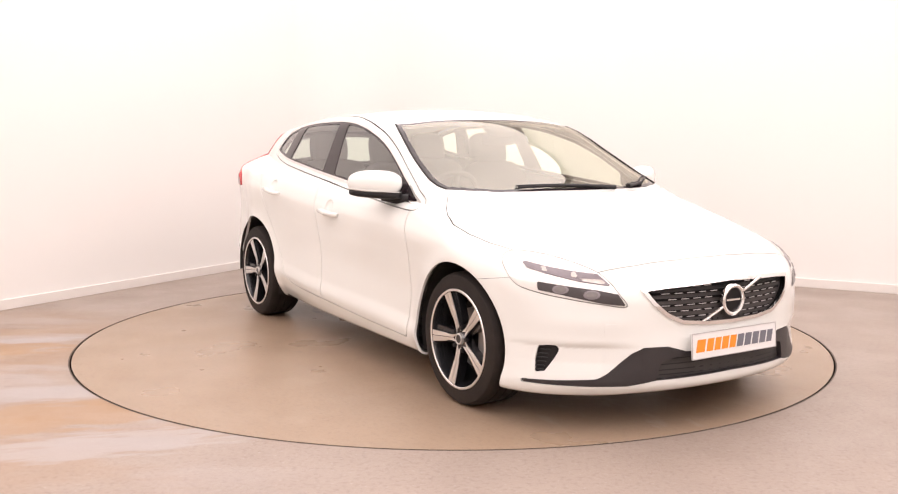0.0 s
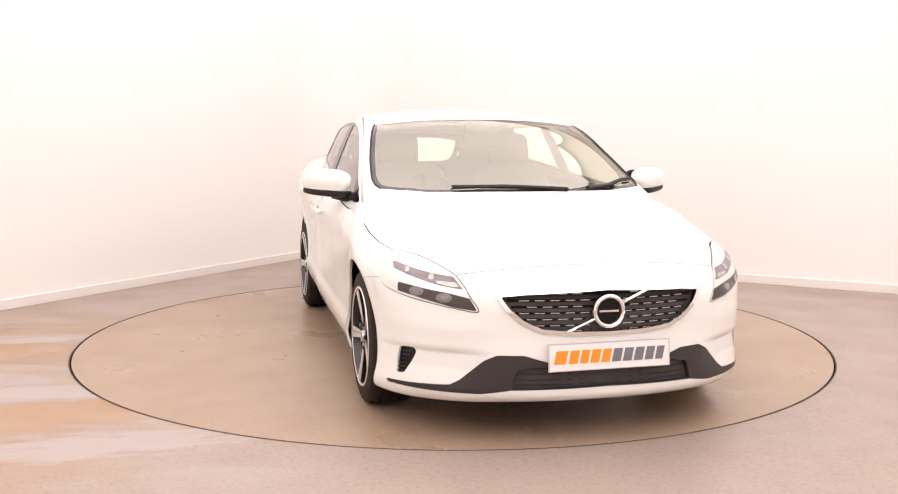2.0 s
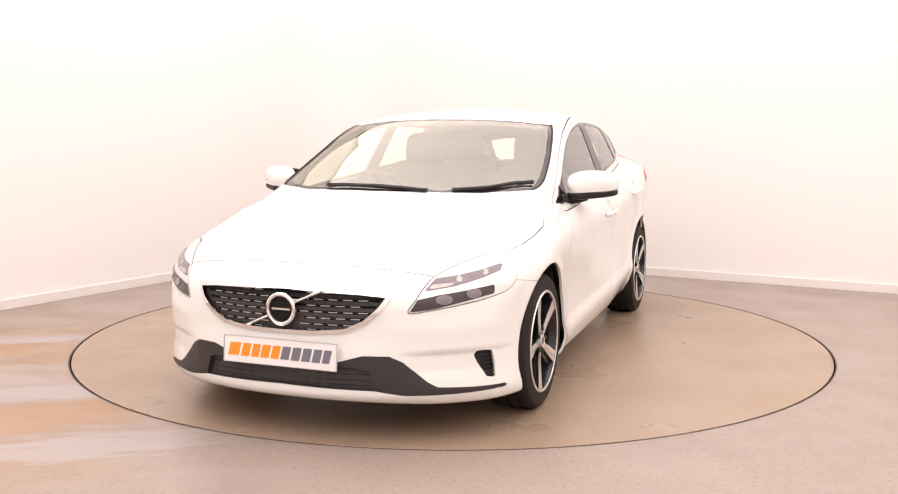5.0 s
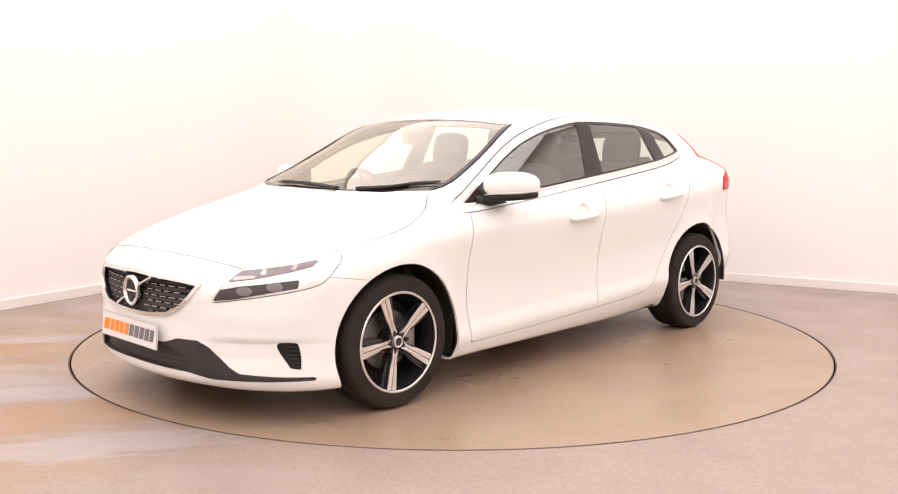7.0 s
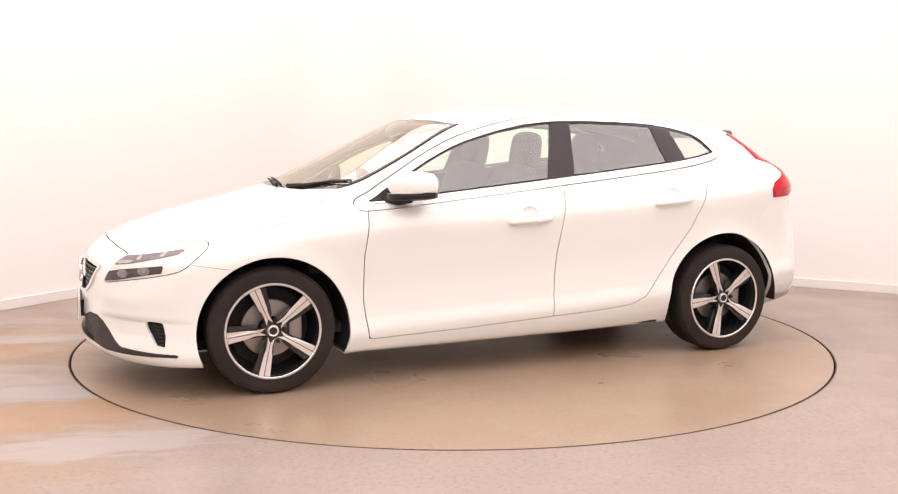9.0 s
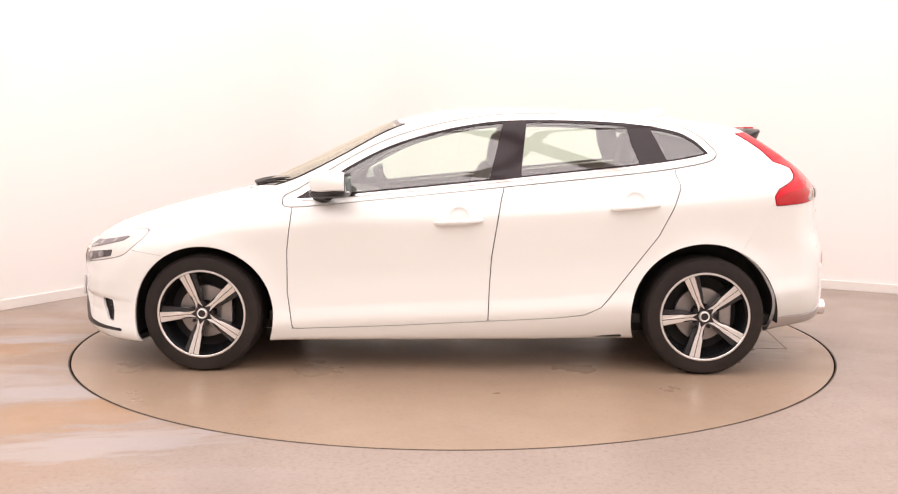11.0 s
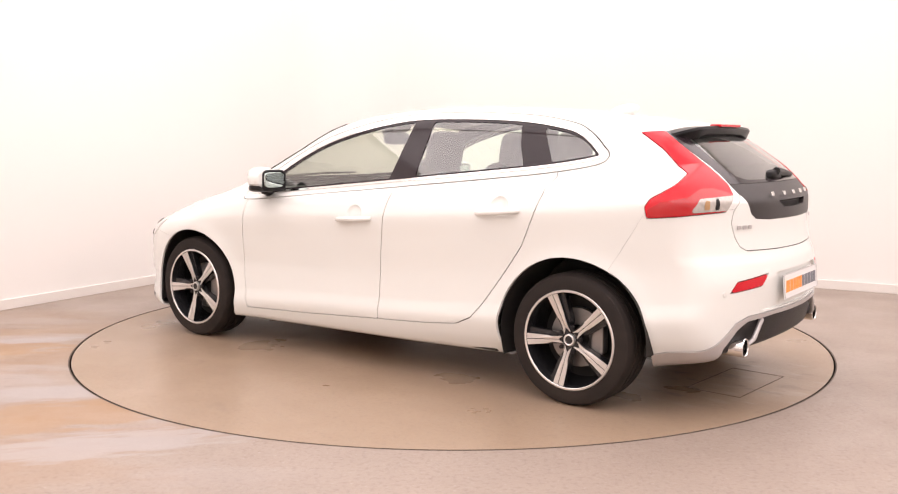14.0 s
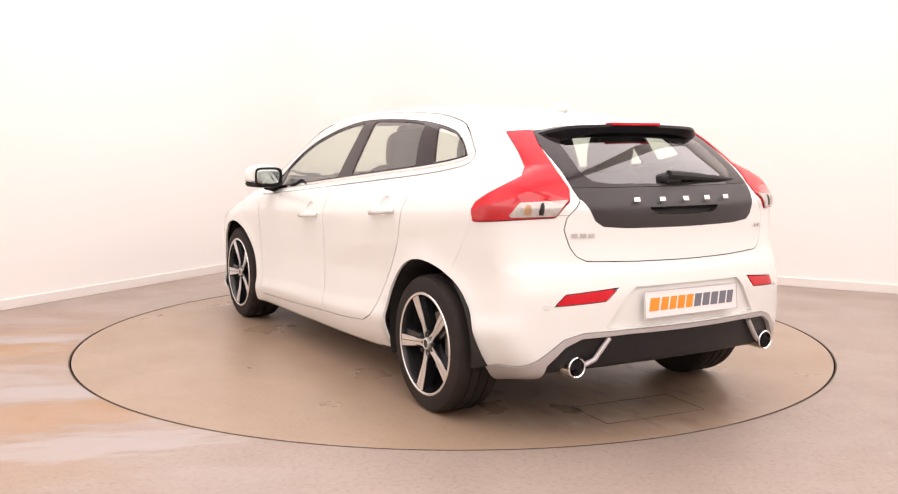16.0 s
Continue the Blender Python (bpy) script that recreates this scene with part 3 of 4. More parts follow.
TAILLAMP_DARK = [(-0.86, 0.93), (-0.93, 0.965), (-1.08, 0.985), (-1.18, 1.02), (-1.28, 1.02), (-1.42, 0.99), (-1.35, 0.925), (-1.1, 0.915), (-0.865, 0.90)]
TAILLAMP_CLEAR = [(-1.085, 0.921), (-1.155, 0.976), (-1.415, 0.985), (-1.350, 0.926)]
TAILGATE = [(-0.1, 1.33), (0.50, 1.30), (0.50, 1.03), (0.490, 0.99), (0.555, 0.92), (0.566, 0.870), (0.545, 0.80), (0.521, 0.762), (0.482, 0.743), (0.25, 0.737), (0.0, 0.735), (-0.1, 0.735)]
GATE_BLACK = [(-0.1, 1.36), (0.52, 1.36), (0.52, 1.03), (0.481, 0.985), (0.442, 0.905), (0.409, 0.882), (0.30, 0.874), (0.0, 0.872), (-0.1, 0.872)]
GRILLE = [(-0.1, 0.640), (0.0, 0.640), (0.343, 0.628), (0.462, 0.617), (0.415, 0.551), (0.357, 0.500), (0.280, 0.464), (0.15, 0.451), (0.0, 0.448), (-0.1, 0.448)]
LOWER_TRIM = [(-0.1, 0.345), (0.26, 0.345), (0.346, 0.371), (0.45, 0.371), (0.497, 0.347), (0.584, 0.263), (0.622, 0.239), (0.835, 0.222), (0.835, 0.208), (0.636, 0.207), (0.512, 0.209), (0.394, 0.230), (0.0, 0.238), (-0.1, 0.238)]
LOWER_INTAKE = [(-0.1, 0.330), (0.30, 0.325), (0.375, 0.311), (0.40, 0.232), (0.0, 0.242), (-0.1, 0.242)]
BUMPER_VENT = [(-1.035, 0.370), (-1.10, 0.376), (-1.147, 0.376), (-1.166, 0.360), (-1.145, 0.329), (-1.08, 0.264), (-1.018, 0.256), (-1.018, 0.31)]
REFLECTOR = [(0.628, 0.567), (0.585, 0.614), (0.366, 0.636), (0.423, 0.583)]
REAR_DIFFUSER = [(-0.1, 0.462), (0.26, 0.462), (0.51, 0.456), (0.589, 0.432), (0.662, 0.368), (0.75, 0.300), (0.80, 0.20), (-0.1, 0.20)]
REAR_DARK = [(-0.1, 0.443), (0.31, 0.443), (0.52, 0.433), (0.585, 0.400), (0.65, 0.325), (0.67, 0.20), (-0.1, 0.20)]
PLATE_RECESS = [(-0.1, 0.64), (0.29, 0.636), (0.33, 0.60), (0.42, 0.475), (0.40, 0.468), (-0.1, 0.472)]
FRONT_DOOR = [(0.837, 0.895), (0.845, 0.80), (0.866, 0.651), (0.870, 0.428), (0.842, 0.236), (0.338, 0.256), (-0.188, 0.285), (-0.195, 0.471), (-0.205, 0.622), (-0.229, 0.773), (-0.253, 0.919), (-0.274, 1.0), (-0.27, 1.06), (0.345, 1.01), (0.80, 0.93)]
REAR_DOOR = [(-0.274, 1.0), (-0.253, 0.919), (-0.229, 0.773), (-0.205, 0.622), (-0.195, 0.471), (-0.188, 0.285), (-0.529, 0.302), (-0.690, 0.318), (-0.778, 0.358), (-0.834, 0.421), (-0.959, 0.585), (-1.070, 0.734), (-1.140, 0.880), (-1.178, 0.985), (-1.172, 1.13), (-0.27, 1.06)]
FRONT_PANE = [(0.60, 0.80), (-0.188, 0.90), (-0.188, 1.01), (-0.268, 1.325), (-0.30, 1.45), (0.70, 1.25), (0.60, 1.06), (0.655, 0.93)]
REAR_PANE = [(-0.355, 0.90), (-0.98, 1.0), (-1.0, 1.08), (-0.945, 1.21), (-0.925, 1.305), (-0.90, 1.45), (-0.41, 1.45), (-0.392, 1.335), (-0.355, 1.014)]
QUARTER_PANE = [(-1.155, 1.06), (-1.14, 1.11), (-1.055, 1.285), (-1.05, 1.4), (-1.5, 1.3), (-1.5, 1.1)]


def on_side(outline, smooth=False, out=0.0):
    return lambda s: np.maximum(outline_distance(s.v[:, 0], s.v[:, 2], outline, smooth) - out, 0.45 - s.v[:, 1])


def on_top(outline, floor_z, smooth=False, out=0.0):
    return lambda s: np.maximum(outline_distance(s.v[:, 0], s.v[:, 1], outline, smooth) - out, floor_z - s.v[:, 2])


def on_nose(outline, smooth=False, out=0.0):
    return lambda s: np.maximum(outline_distance(s.v[:, 1], s.v[:, 2], outline, smooth) - out, 1.5 - s.v[:, 0])


def on_tail(outline, smooth=False, out=0.0):
    return lambda s: np.maximum(outline_distance(s.v[:, 1], s.v[:, 2], outline, smooth) - out, s.v[:, 0] + 1.45)


def on_corner(outline, sign, smooth=False, out=0.0):
    """On the slanting front (1) or rear (-1) corner, unrolled along it."""
    return lambda s: np.maximum(outline_distance(s.v[:, 1] - sign * s.v[:, 0], s.v[:, 2], outline, smooth) - out, 1.5 - sign * s.v[:, 0])


def arch(s):
    d = np.minimum(np.hypot(s.v[:, 0] - FRONT_X + 0.01, (s.v[:, 2] - 0.302)) - 0.371, np.hypot(s.v[:, 0] - REAR_X - 0.008, (s.v[:, 2] - 0.318)) - 0.380)
    return np.maximum(d, 0.5 - s.v[:, 1])


whole = skin_sheet()
_, rest = whole.split(arch, 0)

# the dark inner shell, open at the windows; its colour also shades the panel gaps
shell = rest.moved(-0.022)
for d in (on_side(WINDOWS, True, 0.004), on_top(SCREEN, 0.9, False, -0.02), on_tail(GATE_BLACK, False, -0.07)):
    if d(shell).min() < 0:
        _, shell = shell.split(d, 0)
lining, shell = shell.split(lambda s: np.maximum(1.1 - s.v[:, 2], s.v[:, 1] - 0.56), 0)
shell.both().build("inner_shell", CABIN, car, "dark cabin trim and pillars, and dark backing that shades the panel gaps", 0)
lining.both().build("headliner", HEADLINER, car, "pale grey roof lining", 0)

# glass openings
glasshouse, rest = rest.split(on_side(WINDOWS, True), 0)
surround, rest = rest.split(on_side(WINDOWS, True, 0.027), 0.0055)
screen, rest = rest.split(on_top(SCREEN, 0.9), 0.003)

# lamps and trim
lamp, rest = rest.split(on_corner(HEADLAMP, 1, True))
tail_lamp, rest = rest.split(on_corner(TAILLAMP, -1))
gate, rest = rest.split(lambda s: np.maximum(on_tail(TAILGATE)(s), s.v[:, 0] + 1.655 - 0.25 * s.v[:, 1] ** 2))
bonnet, rest = rest.split(on_top(BONNET, 0.62), 0.0045)
grille, rest = rest.split(on_nose(GRILLE), 0)
low_trim, rest = rest.split(on_nose(LOWER_TRIM), 0.002)
vent, rest = rest.split(on_corner(BUMPER_VENT, 1), 0)
reflector, rest = rest.split(on_tail(REFLECTOR))
diffuser, rest = rest.split(on_tail(REAR_DIFFUSER), 0.002)
front_bumper, rest = rest.split(lambda s: np.maximum.reduce([1.30 - s.v[:, 0], (s.v[:, 2] - 0.648) - (s.v[:, 0] - 1.70) * np.where(s.v[:, 0] > 1.70, 0.9, 0.15), s.v[:, 2] - 0.80]), 0.0018)
rear_bumper, rest = rest.split(lambda s: np.maximum(s.v[:, 0] + 1.50 + (s.v[:, 2] - 0.64) * 0.62, s.v[:, 2] - 0.93), 0.001)
front_door, rest = rest.split(on_side(FRONT_DOOR), 0.005)
rear_door, rest = rest.split(on_side(REAR_DOOR), 0.005)


def grip_cup(x, z):
    return lambda s: np.maximum(np.hypot((s.v[:, 0] - x) / 0.052, (s.v[:, 2] - z) / 0.046) - 1.0, 0.5 - s.v[:, 1]) * 0.05


front_cup, front_door = front_door.split(grip_cup(-0.036, 0.838), 0)
rear_cup, rear_door = rear_door.split(grip_cup(-0.945, 0.918), 0)
roof, rest = rest.split(lambda s: np.maximum(1.15 - s.v[:, 2], s.v[:, 1] - 0.565), 0)
fender, rest = rest.split(lambda s: np.maximum(0.855 - s.v[:, 0], 0.24 - s.v[:, 2]), 0.0)

bonnet.both().build("bonnet", PAINT, car)
roof.both().build("roof", PAINT, car)
front_bumper.both().build("front_bumper", PAINT, car)
cover = front_bumper.below(outline_distance(front_bumper.v[:, 1], front_bumper.v[:, 2], [(0.546, 0.425), (0.594, 0.421), (0.600, 0.427), (0.602, 0.467), (0.597, 0.473), (0.549, 0.475), (0.543, 0.469), (0.541, 0.430)]) + np.where(front_bumper.v[:, 0] > 1.5, 0, 1))
cover.mirrored().moved(0.0014).build("tow_cover", PAINT, car, "small square tow-eye cover", 0.004)
recess, rear_bumper = rear_bumper.split(on_tail(PLATE_RECESS), 0)
rear_bumper.both().build("rear_bumper", PAINT, car, "", 0.016)
recess.moved(-0.014).both().build("plate_recess", PAINT, car, "", 0)
for side in (1, -1):
    def sided(s):
        return s if side == 1 else s.mirrored()

    sided(rest).build("body_side", PAINT, car)
    sided(surround).build("window_surround", PAINT, car)
    sided(fender).build("fender", PAINT, car)
    doors = [sided(front_door).build("front_door", PAINT, car), sided(rear_door).build("rear_door", PAINT, car)]

    for cup, door, x, z in zip((front_cup, rear_cup), doors, (-0.036, -0.945), (0.838, 0.918)):
        d = np.minimum(np.hypot((cup.v[:, 0] - x) / 0.052, (cup.v[:, 2] - z) / 0.046), 1.0)
        bowl = Sheet(cup.v - cup.n * (0.001 + 0.014 * (1 - d**4))[:, None], cup.n, cup.f)
        slope = np.stack([(cup.v[:, 0] - x) / 0.052, 0 * d, (cup.v[:, 2] - z) / 0.046], 1) * -0.9 * (d**2)[:, None]
        sided(Sheet(bowl.v, cup.n + slope, cup.f)).build("grip_cup", PAINT, door, "hollow behind the door handle", 0)

    # side windows: chrome line, black frames, panes
    edge = glasshouse.below(-(on_side(WINDOWS, True)(glasshouse) + 0.011))
    inner = glasshouse.below(on_side(WINDOWS, True)(glasshouse) + 0.011)
    sided(edge.moved(0.004)).build("window_trim", CHROME, car, "thin bright trim round the side windows", 0.01)
    frame_sheet = inner
    for outline, owner, tint in ((FRONT_PANE, doors[0], GLASS), (REAR_PANE, doors[1], GLASS), (QUARTER_PANE, car, GLASS)):
        pane, frame_sheet = frame_sheet.split(lambda s: np.maximum(outline_distance(s.v[:, 0], s.v[:, 2], outline), on_side(WINDOWS, True)(s) + 0.022), 0)
        ob = sided(pane.moved(-0.003)).build("side_window", tint, owner, "clear side window glass", 0)
        ob.visible_shadow = False
    sided(frame_sheet).build("window_frame", FRIT, car, "gloss black window frames and pillars", 0.012)

    # lamps
    unit = sided(lamp.moved(0.002)).build("headlight", CLEARLENS, car, "clear swept-back headlight unit", 0.02)
    for outline, mat in ((HEADLAMP_UPPER, UPPERLENS), (HEADLAMP_LOWER, SMOKE)):
        sided(lamp.below(on_corner(outline, 1)(lamp)).moved(0.005)).build("lamp_chamber", mat, unit, "smoked lamp chamber", 0.006)
    for outline in ([(-1.44, 0.632), (-1.40, 0.652), (-1.26, 0.656), (-1.24, 0.651)], [(-1.27, 0.655), (-1.245, 0.679), (-1.215, 0.682), (-1.225, 0.660)], [(-1.09, 0.675), (-1.065, 0.698), (-1.03, 0.702), (-1.05, 0.680)]):
        sided(lamp.below(on_corner(outline, 1)(lamp)).moved(0.0065)).build("reflector_facet", LENSGREY, unit, "", 0.002)
    for u, z in ((-1.349, 0.5935), (-1.167, 0.612)):
        for r, mat, lift, kind in ((1.0, UPPERLENS, 0.0065, "reflector_facet"), (0.72, PROJECTOR, 0.008, "projector")):
            outline = [(u + 0.050 * r * math.cos(a), z + 0.0185 * r * math.sin(a)) for a in np.arange(20) * math.pi / 10]
            sided(lamp.below(np.maximum(on_corner(outline, 1)(lamp), on_corner(HEADLAMP_LOWER, 1)(lamp) + 0.002)).moved(lift)).build(kind, mat, unit, "", 0.002)
    unit = sided(tail_lamp.moved(0.004)).build("tail_light", RED, car, "tall red tail light", 0.02)
    dark = tail_lamp.below(on_corner(TAILLAMP_DARK, -1)(tail_lamp))
    sided(dark.moved(0.007)).build("lower_lens", DEEPRED, unit, "", 0.004)
    sided(tail_lamp.below(on_corner(TAILLAMP_CLEAR, -1)(tail_lamp)).moved(0.011)).build("reversing_lens", LENSGREY, unit, "clear reversing lamp lens", 0.005)
    for outline, mat in (([(-1.17, 0.932), (-1.19, 0.968), (-1.22, 0.968), (-1.215, 0.932)], AMBER), ([(-1.255, 0.930), (-1.27, 0.974), (-1.295, 0.975), (-1.285, 0.930)], BLACK)):
        sided(tail_lamp.below(on_corner(outline, -1)(tail_lamp)).moved(0.013)).build("bulb_chamber", mat, unit, "", 0.002)
    sided(vent.moved(-0.02)).build("bumper_vent", BLACK, car, "black bumper corner vent", 0.0)
    sided(reflector.moved(0.002)).build("rear_reflector", RED, car, "red bumper reflector", 0.01)

pane = screen.below(on_top(SCREEN, 0.9)(screen) + 0.024)
border = screen.below(-(on_top(SCREEN, 0.9)(screen) + 0.024))
ob = pane.both().build("windscreen", SCREENGLASS, car, "curved clear windscreen", 0)
ob.visible_shadow = False
border.both().build("windscreen_border", FRIT, car, "black windscreen edge", 0.01)

# tailgate: white lower skin, black upper panel, rear window
black, white = gate.split(on_tail(GATE_BLACK), 0.002)
tailgate = white.both().build("tailgate", PAINT, car)
glass_d = lambda s: np.maximum.reduce([1.037 - s.v[:, 2], s.v[:, 1] - 0.50])
upper, panel = black.split(glass_d, 0.002)
slot, panel = panel.split(lambda s: outline_distance(s.v[:, 1], s.v[:, 2], [(-0.1, 0.957), (0.195, 0.957), (0.19, 0.948), (0.155, 0.926), (-0.1, 0.922)]), 0)
slot.moved(-0.022).both().build("gate_handle", GLOSSBLACK, tailgate, "black tailgate handle recess", 0)
panel.both().build("tailgate_panel", GREYBLACK, tailgate, "satin black tailgate panel", 0.024)
clear_d = lambda s: outline_distance(s.v[:, 1], s.v[:, 2], [(-0.1, 1.31), (0.37, 1.30), (0.415, 1.20), (0.425, 1.10), (0.40, 1.065), (0.34, 1.052), (0.0, 1.048), (-0.1, 1.048)])
ob = upper.below(clear_d(upper)).both().build("rear_window", TINTGLASS, tailgate, "tinted rear window", 0)
ob.visible_shadow = False
upper.below(-clear_d(upper)).both().build("rear_window_border", FRIT, tailgate, "black rear window edge", 0.01)

# nose: grille, lower trim, intake
grille_back = grille.moved(-0.05).both().build("grille", GRILLEBLACK, car, "black honeycomb grille with bright dashes", 0)
rim = grille.below(-(on_nose(GRILLE)(grille) + 0.016))
rim.moved(0.008).both().build("grille_surround", CHROME, car, "satin chrome grille surround", 0.010)
wall_sheet = grille.below(-(on_nose(GRILLE)(grille) + 0.004))
wall_sheet.moved(-0.004).both().build("grille_wall", GRILLEBLACK, car, "", 0.046)
trim = low_trim.below(-on_nose(LOWER_INTAKE)(low_trim))
trim.both().build("lower_trim", GREYBLACK, car, "dark grey lower bumper trim", 0.03)
low_trim.below(on_nose(LOWER_INTAKE)(low_trim)).moved(-0.07).both().build("lower_intake", GRILLEBLACK, car, "black lower intake", 0)
dark = diffuser.below(on_tail(REAR_DARK)(diffuser))
diffuser.below(-on_tail(REAR_DARK)(diffuser)).moved(0.006).both().build("diffuser_trim", SILVER, car, "silver diffuser edge strip", 0.02)
dark.moved(-0.015).both().build("diffuser", BLACK, car, "black rear diffuser", 0.02)

# underside
bm = bmesh.new()
add_box(bm, -1.50, 1.95, -0.60, 0.60, 0.185, 0.24, 0.01)
add_box(bm, -0.9, 0.9, -0.80, 0.80, 0.19, 0.24, 0.01)
part("underbody", bm, GAPDARK, car)


def wheel(x, y, side, steer=0.0):
    """One wheel: tyre, alloy rim with five spokes, hub cap, bolts and brake."""
    hub = new("wheel")
    hub.parent = car
    hub["label"] = "black and silver five-spoke alloy wheel"
    hub.matrix_local = pose(x, y, 0.312, 0, 0, 0 if side > 0 else 180)
    R = 0.312
    tyre = lathe([(0.222, -0.100), (0.235, -0.112), (0.27, -0.114), (0.297, -0.106), (R - 0.004, -0.092), (R, -0.075), (R, -0.052), (R - 0.008, -0.050), (R - 0.008, -0.044), (R, -0.042), (R, -0.004), (R - 0.008, -0.002), (R - 0.008, 0.004), (R, 0.006), (R, 0.042), (R - 0.008, 0.044), (R - 0.008, 0.050), (R, 0.052), (R, 0.075), (R - 0.004, 0.092), (0.297, 0.106), (0.27, 0.114), (0.235, 0.112), (0.222, 0.100)], 72, close=True)
    part("tyre", tyre, RUBBER, hub, "black low-profile tyre", True)
    rim = lathe([(0.233, 0.104), (0.236, 0.110), (0.232, 0.114), (0.222, 0.112), (0.219, 0.104), (0.212, 0.06), (0.19, -0.06), (0.20, -0.10), (0.222, -0.10), (0.222, 0.09)], 72, close=True)
    part("rim", rim, ALLOYDARK, hub, "dark alloy rim", True)
    lip = lathe([(0.2365, 0.1105), (0.233, 0.1155), (0.226, 0.1155), (0.2235, 0.113), (0.226, 0.108)], 72, close=True)
    part("rim_lip", lip, ALLOY, hub, "bright machined rim lip", True)
    for i in range(5):
        m = pose(0, 0, 0, 0, -(67 + 72 * i), 0)
        flat = Matrix(((1, 0, 0, 0), (0, 0, 1, 0.052), (0, 1, 0, 0), (0, 0, 0, 1)))
        face = Matrix(((1, 0, 0, 0), (0, 0, 1, 0.0975), (0, 1, 0, 0), (0, 0, 0, 1)))

        def dished(bmx, drop=0.0):
            for v in bmx.verts:
                v.co.y += 0.016 * (math.hypot(v.co.x, v.co.z) / 0.22) ** 2 - 0.006 - drop
            return bmx

        sp = part("spoke", dished(prism([(0.02, -0.022), (0.075, -0.017), (0.14, -0.024), (0.225, -0.030), (0.227, 0.0), (0.225, 0.028), (0.14, 0.022), (0.075, 0.018), (0.02, 0.022)], 0.045, m @ flat, 0.003)), ALLOYDARK, hub)
        part("spoke_flank", dished(prism([(0.05, 0.010), (0.075, 0.030), (0.12, 0.040), (0.225, 0.058), (0.227, 0.02), (0.1, 0.01)], 0.036, m @ flat, 0.004), 0.004), ALLOYDARK, hub, "dark spoke flank")
        for outline in ([(0.034, -0.017), (0.075, -0.013), (0.10, -0.014), (0.118, -0.020), (0.226, -0.029), (0.227, -0.0015), (0.06, -0.0012)], [(0.034, 0.017), (0.075, 0.014), (0.10, 0.015), (0.118, 0.019), (0.226, 0.027), (0.227, 0.0025), (0.06, 0.0015)]):
            part("machined_face", dished(prism(outline, 0.003, m @ face)), ALLOY, sp, "bright machined spoke face")
        bolt = lathe([(0.0, 0.012), (0.009, 0.012), (0.011, 0.0)], 10)
        bmesh.ops.transform(bolt, matrix=pose(0, 0, 0, 0, -(103 + 72 * i), 0) @ pose(0.056, 0.092, 0), verts=bolt.verts)
        part("bolt", bolt, BLACK, hub)
    cap = lathe([(0.0, 0.105), (0.018, 0.105), (0.024, 0.103), (0.026, 0.085)], 32)
    part("hub_cap", cap, ALLOYDARK, hub, "dark hub cap")
    ring = lathe([(0.019, 0.1045), (0.023, 0.1065), (0.027, 0.1045), (0.029, 0.09)], 32)
    part("hub_ring", ring, ALLOY, hub)
    disc = lathe([(0.06, 0.02), (0.14, 0.02), (0.142, 0.0), (0.06, 0.0)], 48, close=True)
    part("brake_disc", disc, STEEL, hub, "grey steel brake disc")
    back = lathe([(0.0, -0.03), (0.20, -0.03), (0.20, -0.06), (0.0, -0.06)], 40)
    part("brake_shield", back, GAPDARK, hub)
    cal = bmesh.new()
    add_box(cal, -0.15, -0.085, 0.0, 0.055, -0.06, 0.07, 0.012)
    part("brake_caliper", cal, STEEL, hub, "grey brake caliper")
    # wheel housing
    return hub


for x in (FRONT_X, REAR_X):
    for side in (1, -1):
        wheel(x, side * (0.763 if x > 0 else 0.745), side)
        housing = lathe([(0.381, 0.0), (0.384, -0.32), (0.0, -0.34)], 64)
        bmesh.ops.bisect_plane(housing, geom=housing.verts[:] + housing.edges[:] + housing.faces[:], plane_co=(0, 0, -0.12), plane_no=(0, 0, -1), clear_outer=True)
        if x < 0:
            bmesh.ops.bisect_plane(housing, geom=housing.verts[:] + housing.edges[:] + housing.faces[:], plane_co=(0, 0, -0.12), plane_no=(-0.22 * side, 0, -1), clear_outer=True)
        ob = part("wheel_housing", housing, GAPDARK, car)
        ob.matrix_local = pose(x, side * 0.84, 0.315, 0, 0, 0 if side > 0 else 180)
# ---- details of the car ----


def blob(name, centre, size, mat, parent, label="", power=0.6, steps=24, tilt=None):
    """A soft-cornered lump: a sphere drawn towards its box."""
    bm = bmesh.new()
    bmesh.ops.create_uvsphere(bm, u_segments=steps, v_segments=steps // 2, radius=1.0)
    for v in bm.verts:
        c = v.co.normalized()
        v.co = Vector([math.copysign(abs(k) ** power, k) * s / 2 for k, s in zip(c, size)])
    m = Matrix.Translation(centre)
    if tilt:
        m = m @ pose(0, 0, 0, *tilt)
    bmesh.ops.transform(bm, matrix=m, verts=bm.verts)
    return part(name, bm, mat, parent, label, True)


def on_nose_x(y, z, off=0.0):
    return float(nose(np.array(abs(y)), np.array(z))) + off


def on_tail_x(y, z, off=0.0):
    return float(tail(np.array(abs(y)), np.array(z))) - off


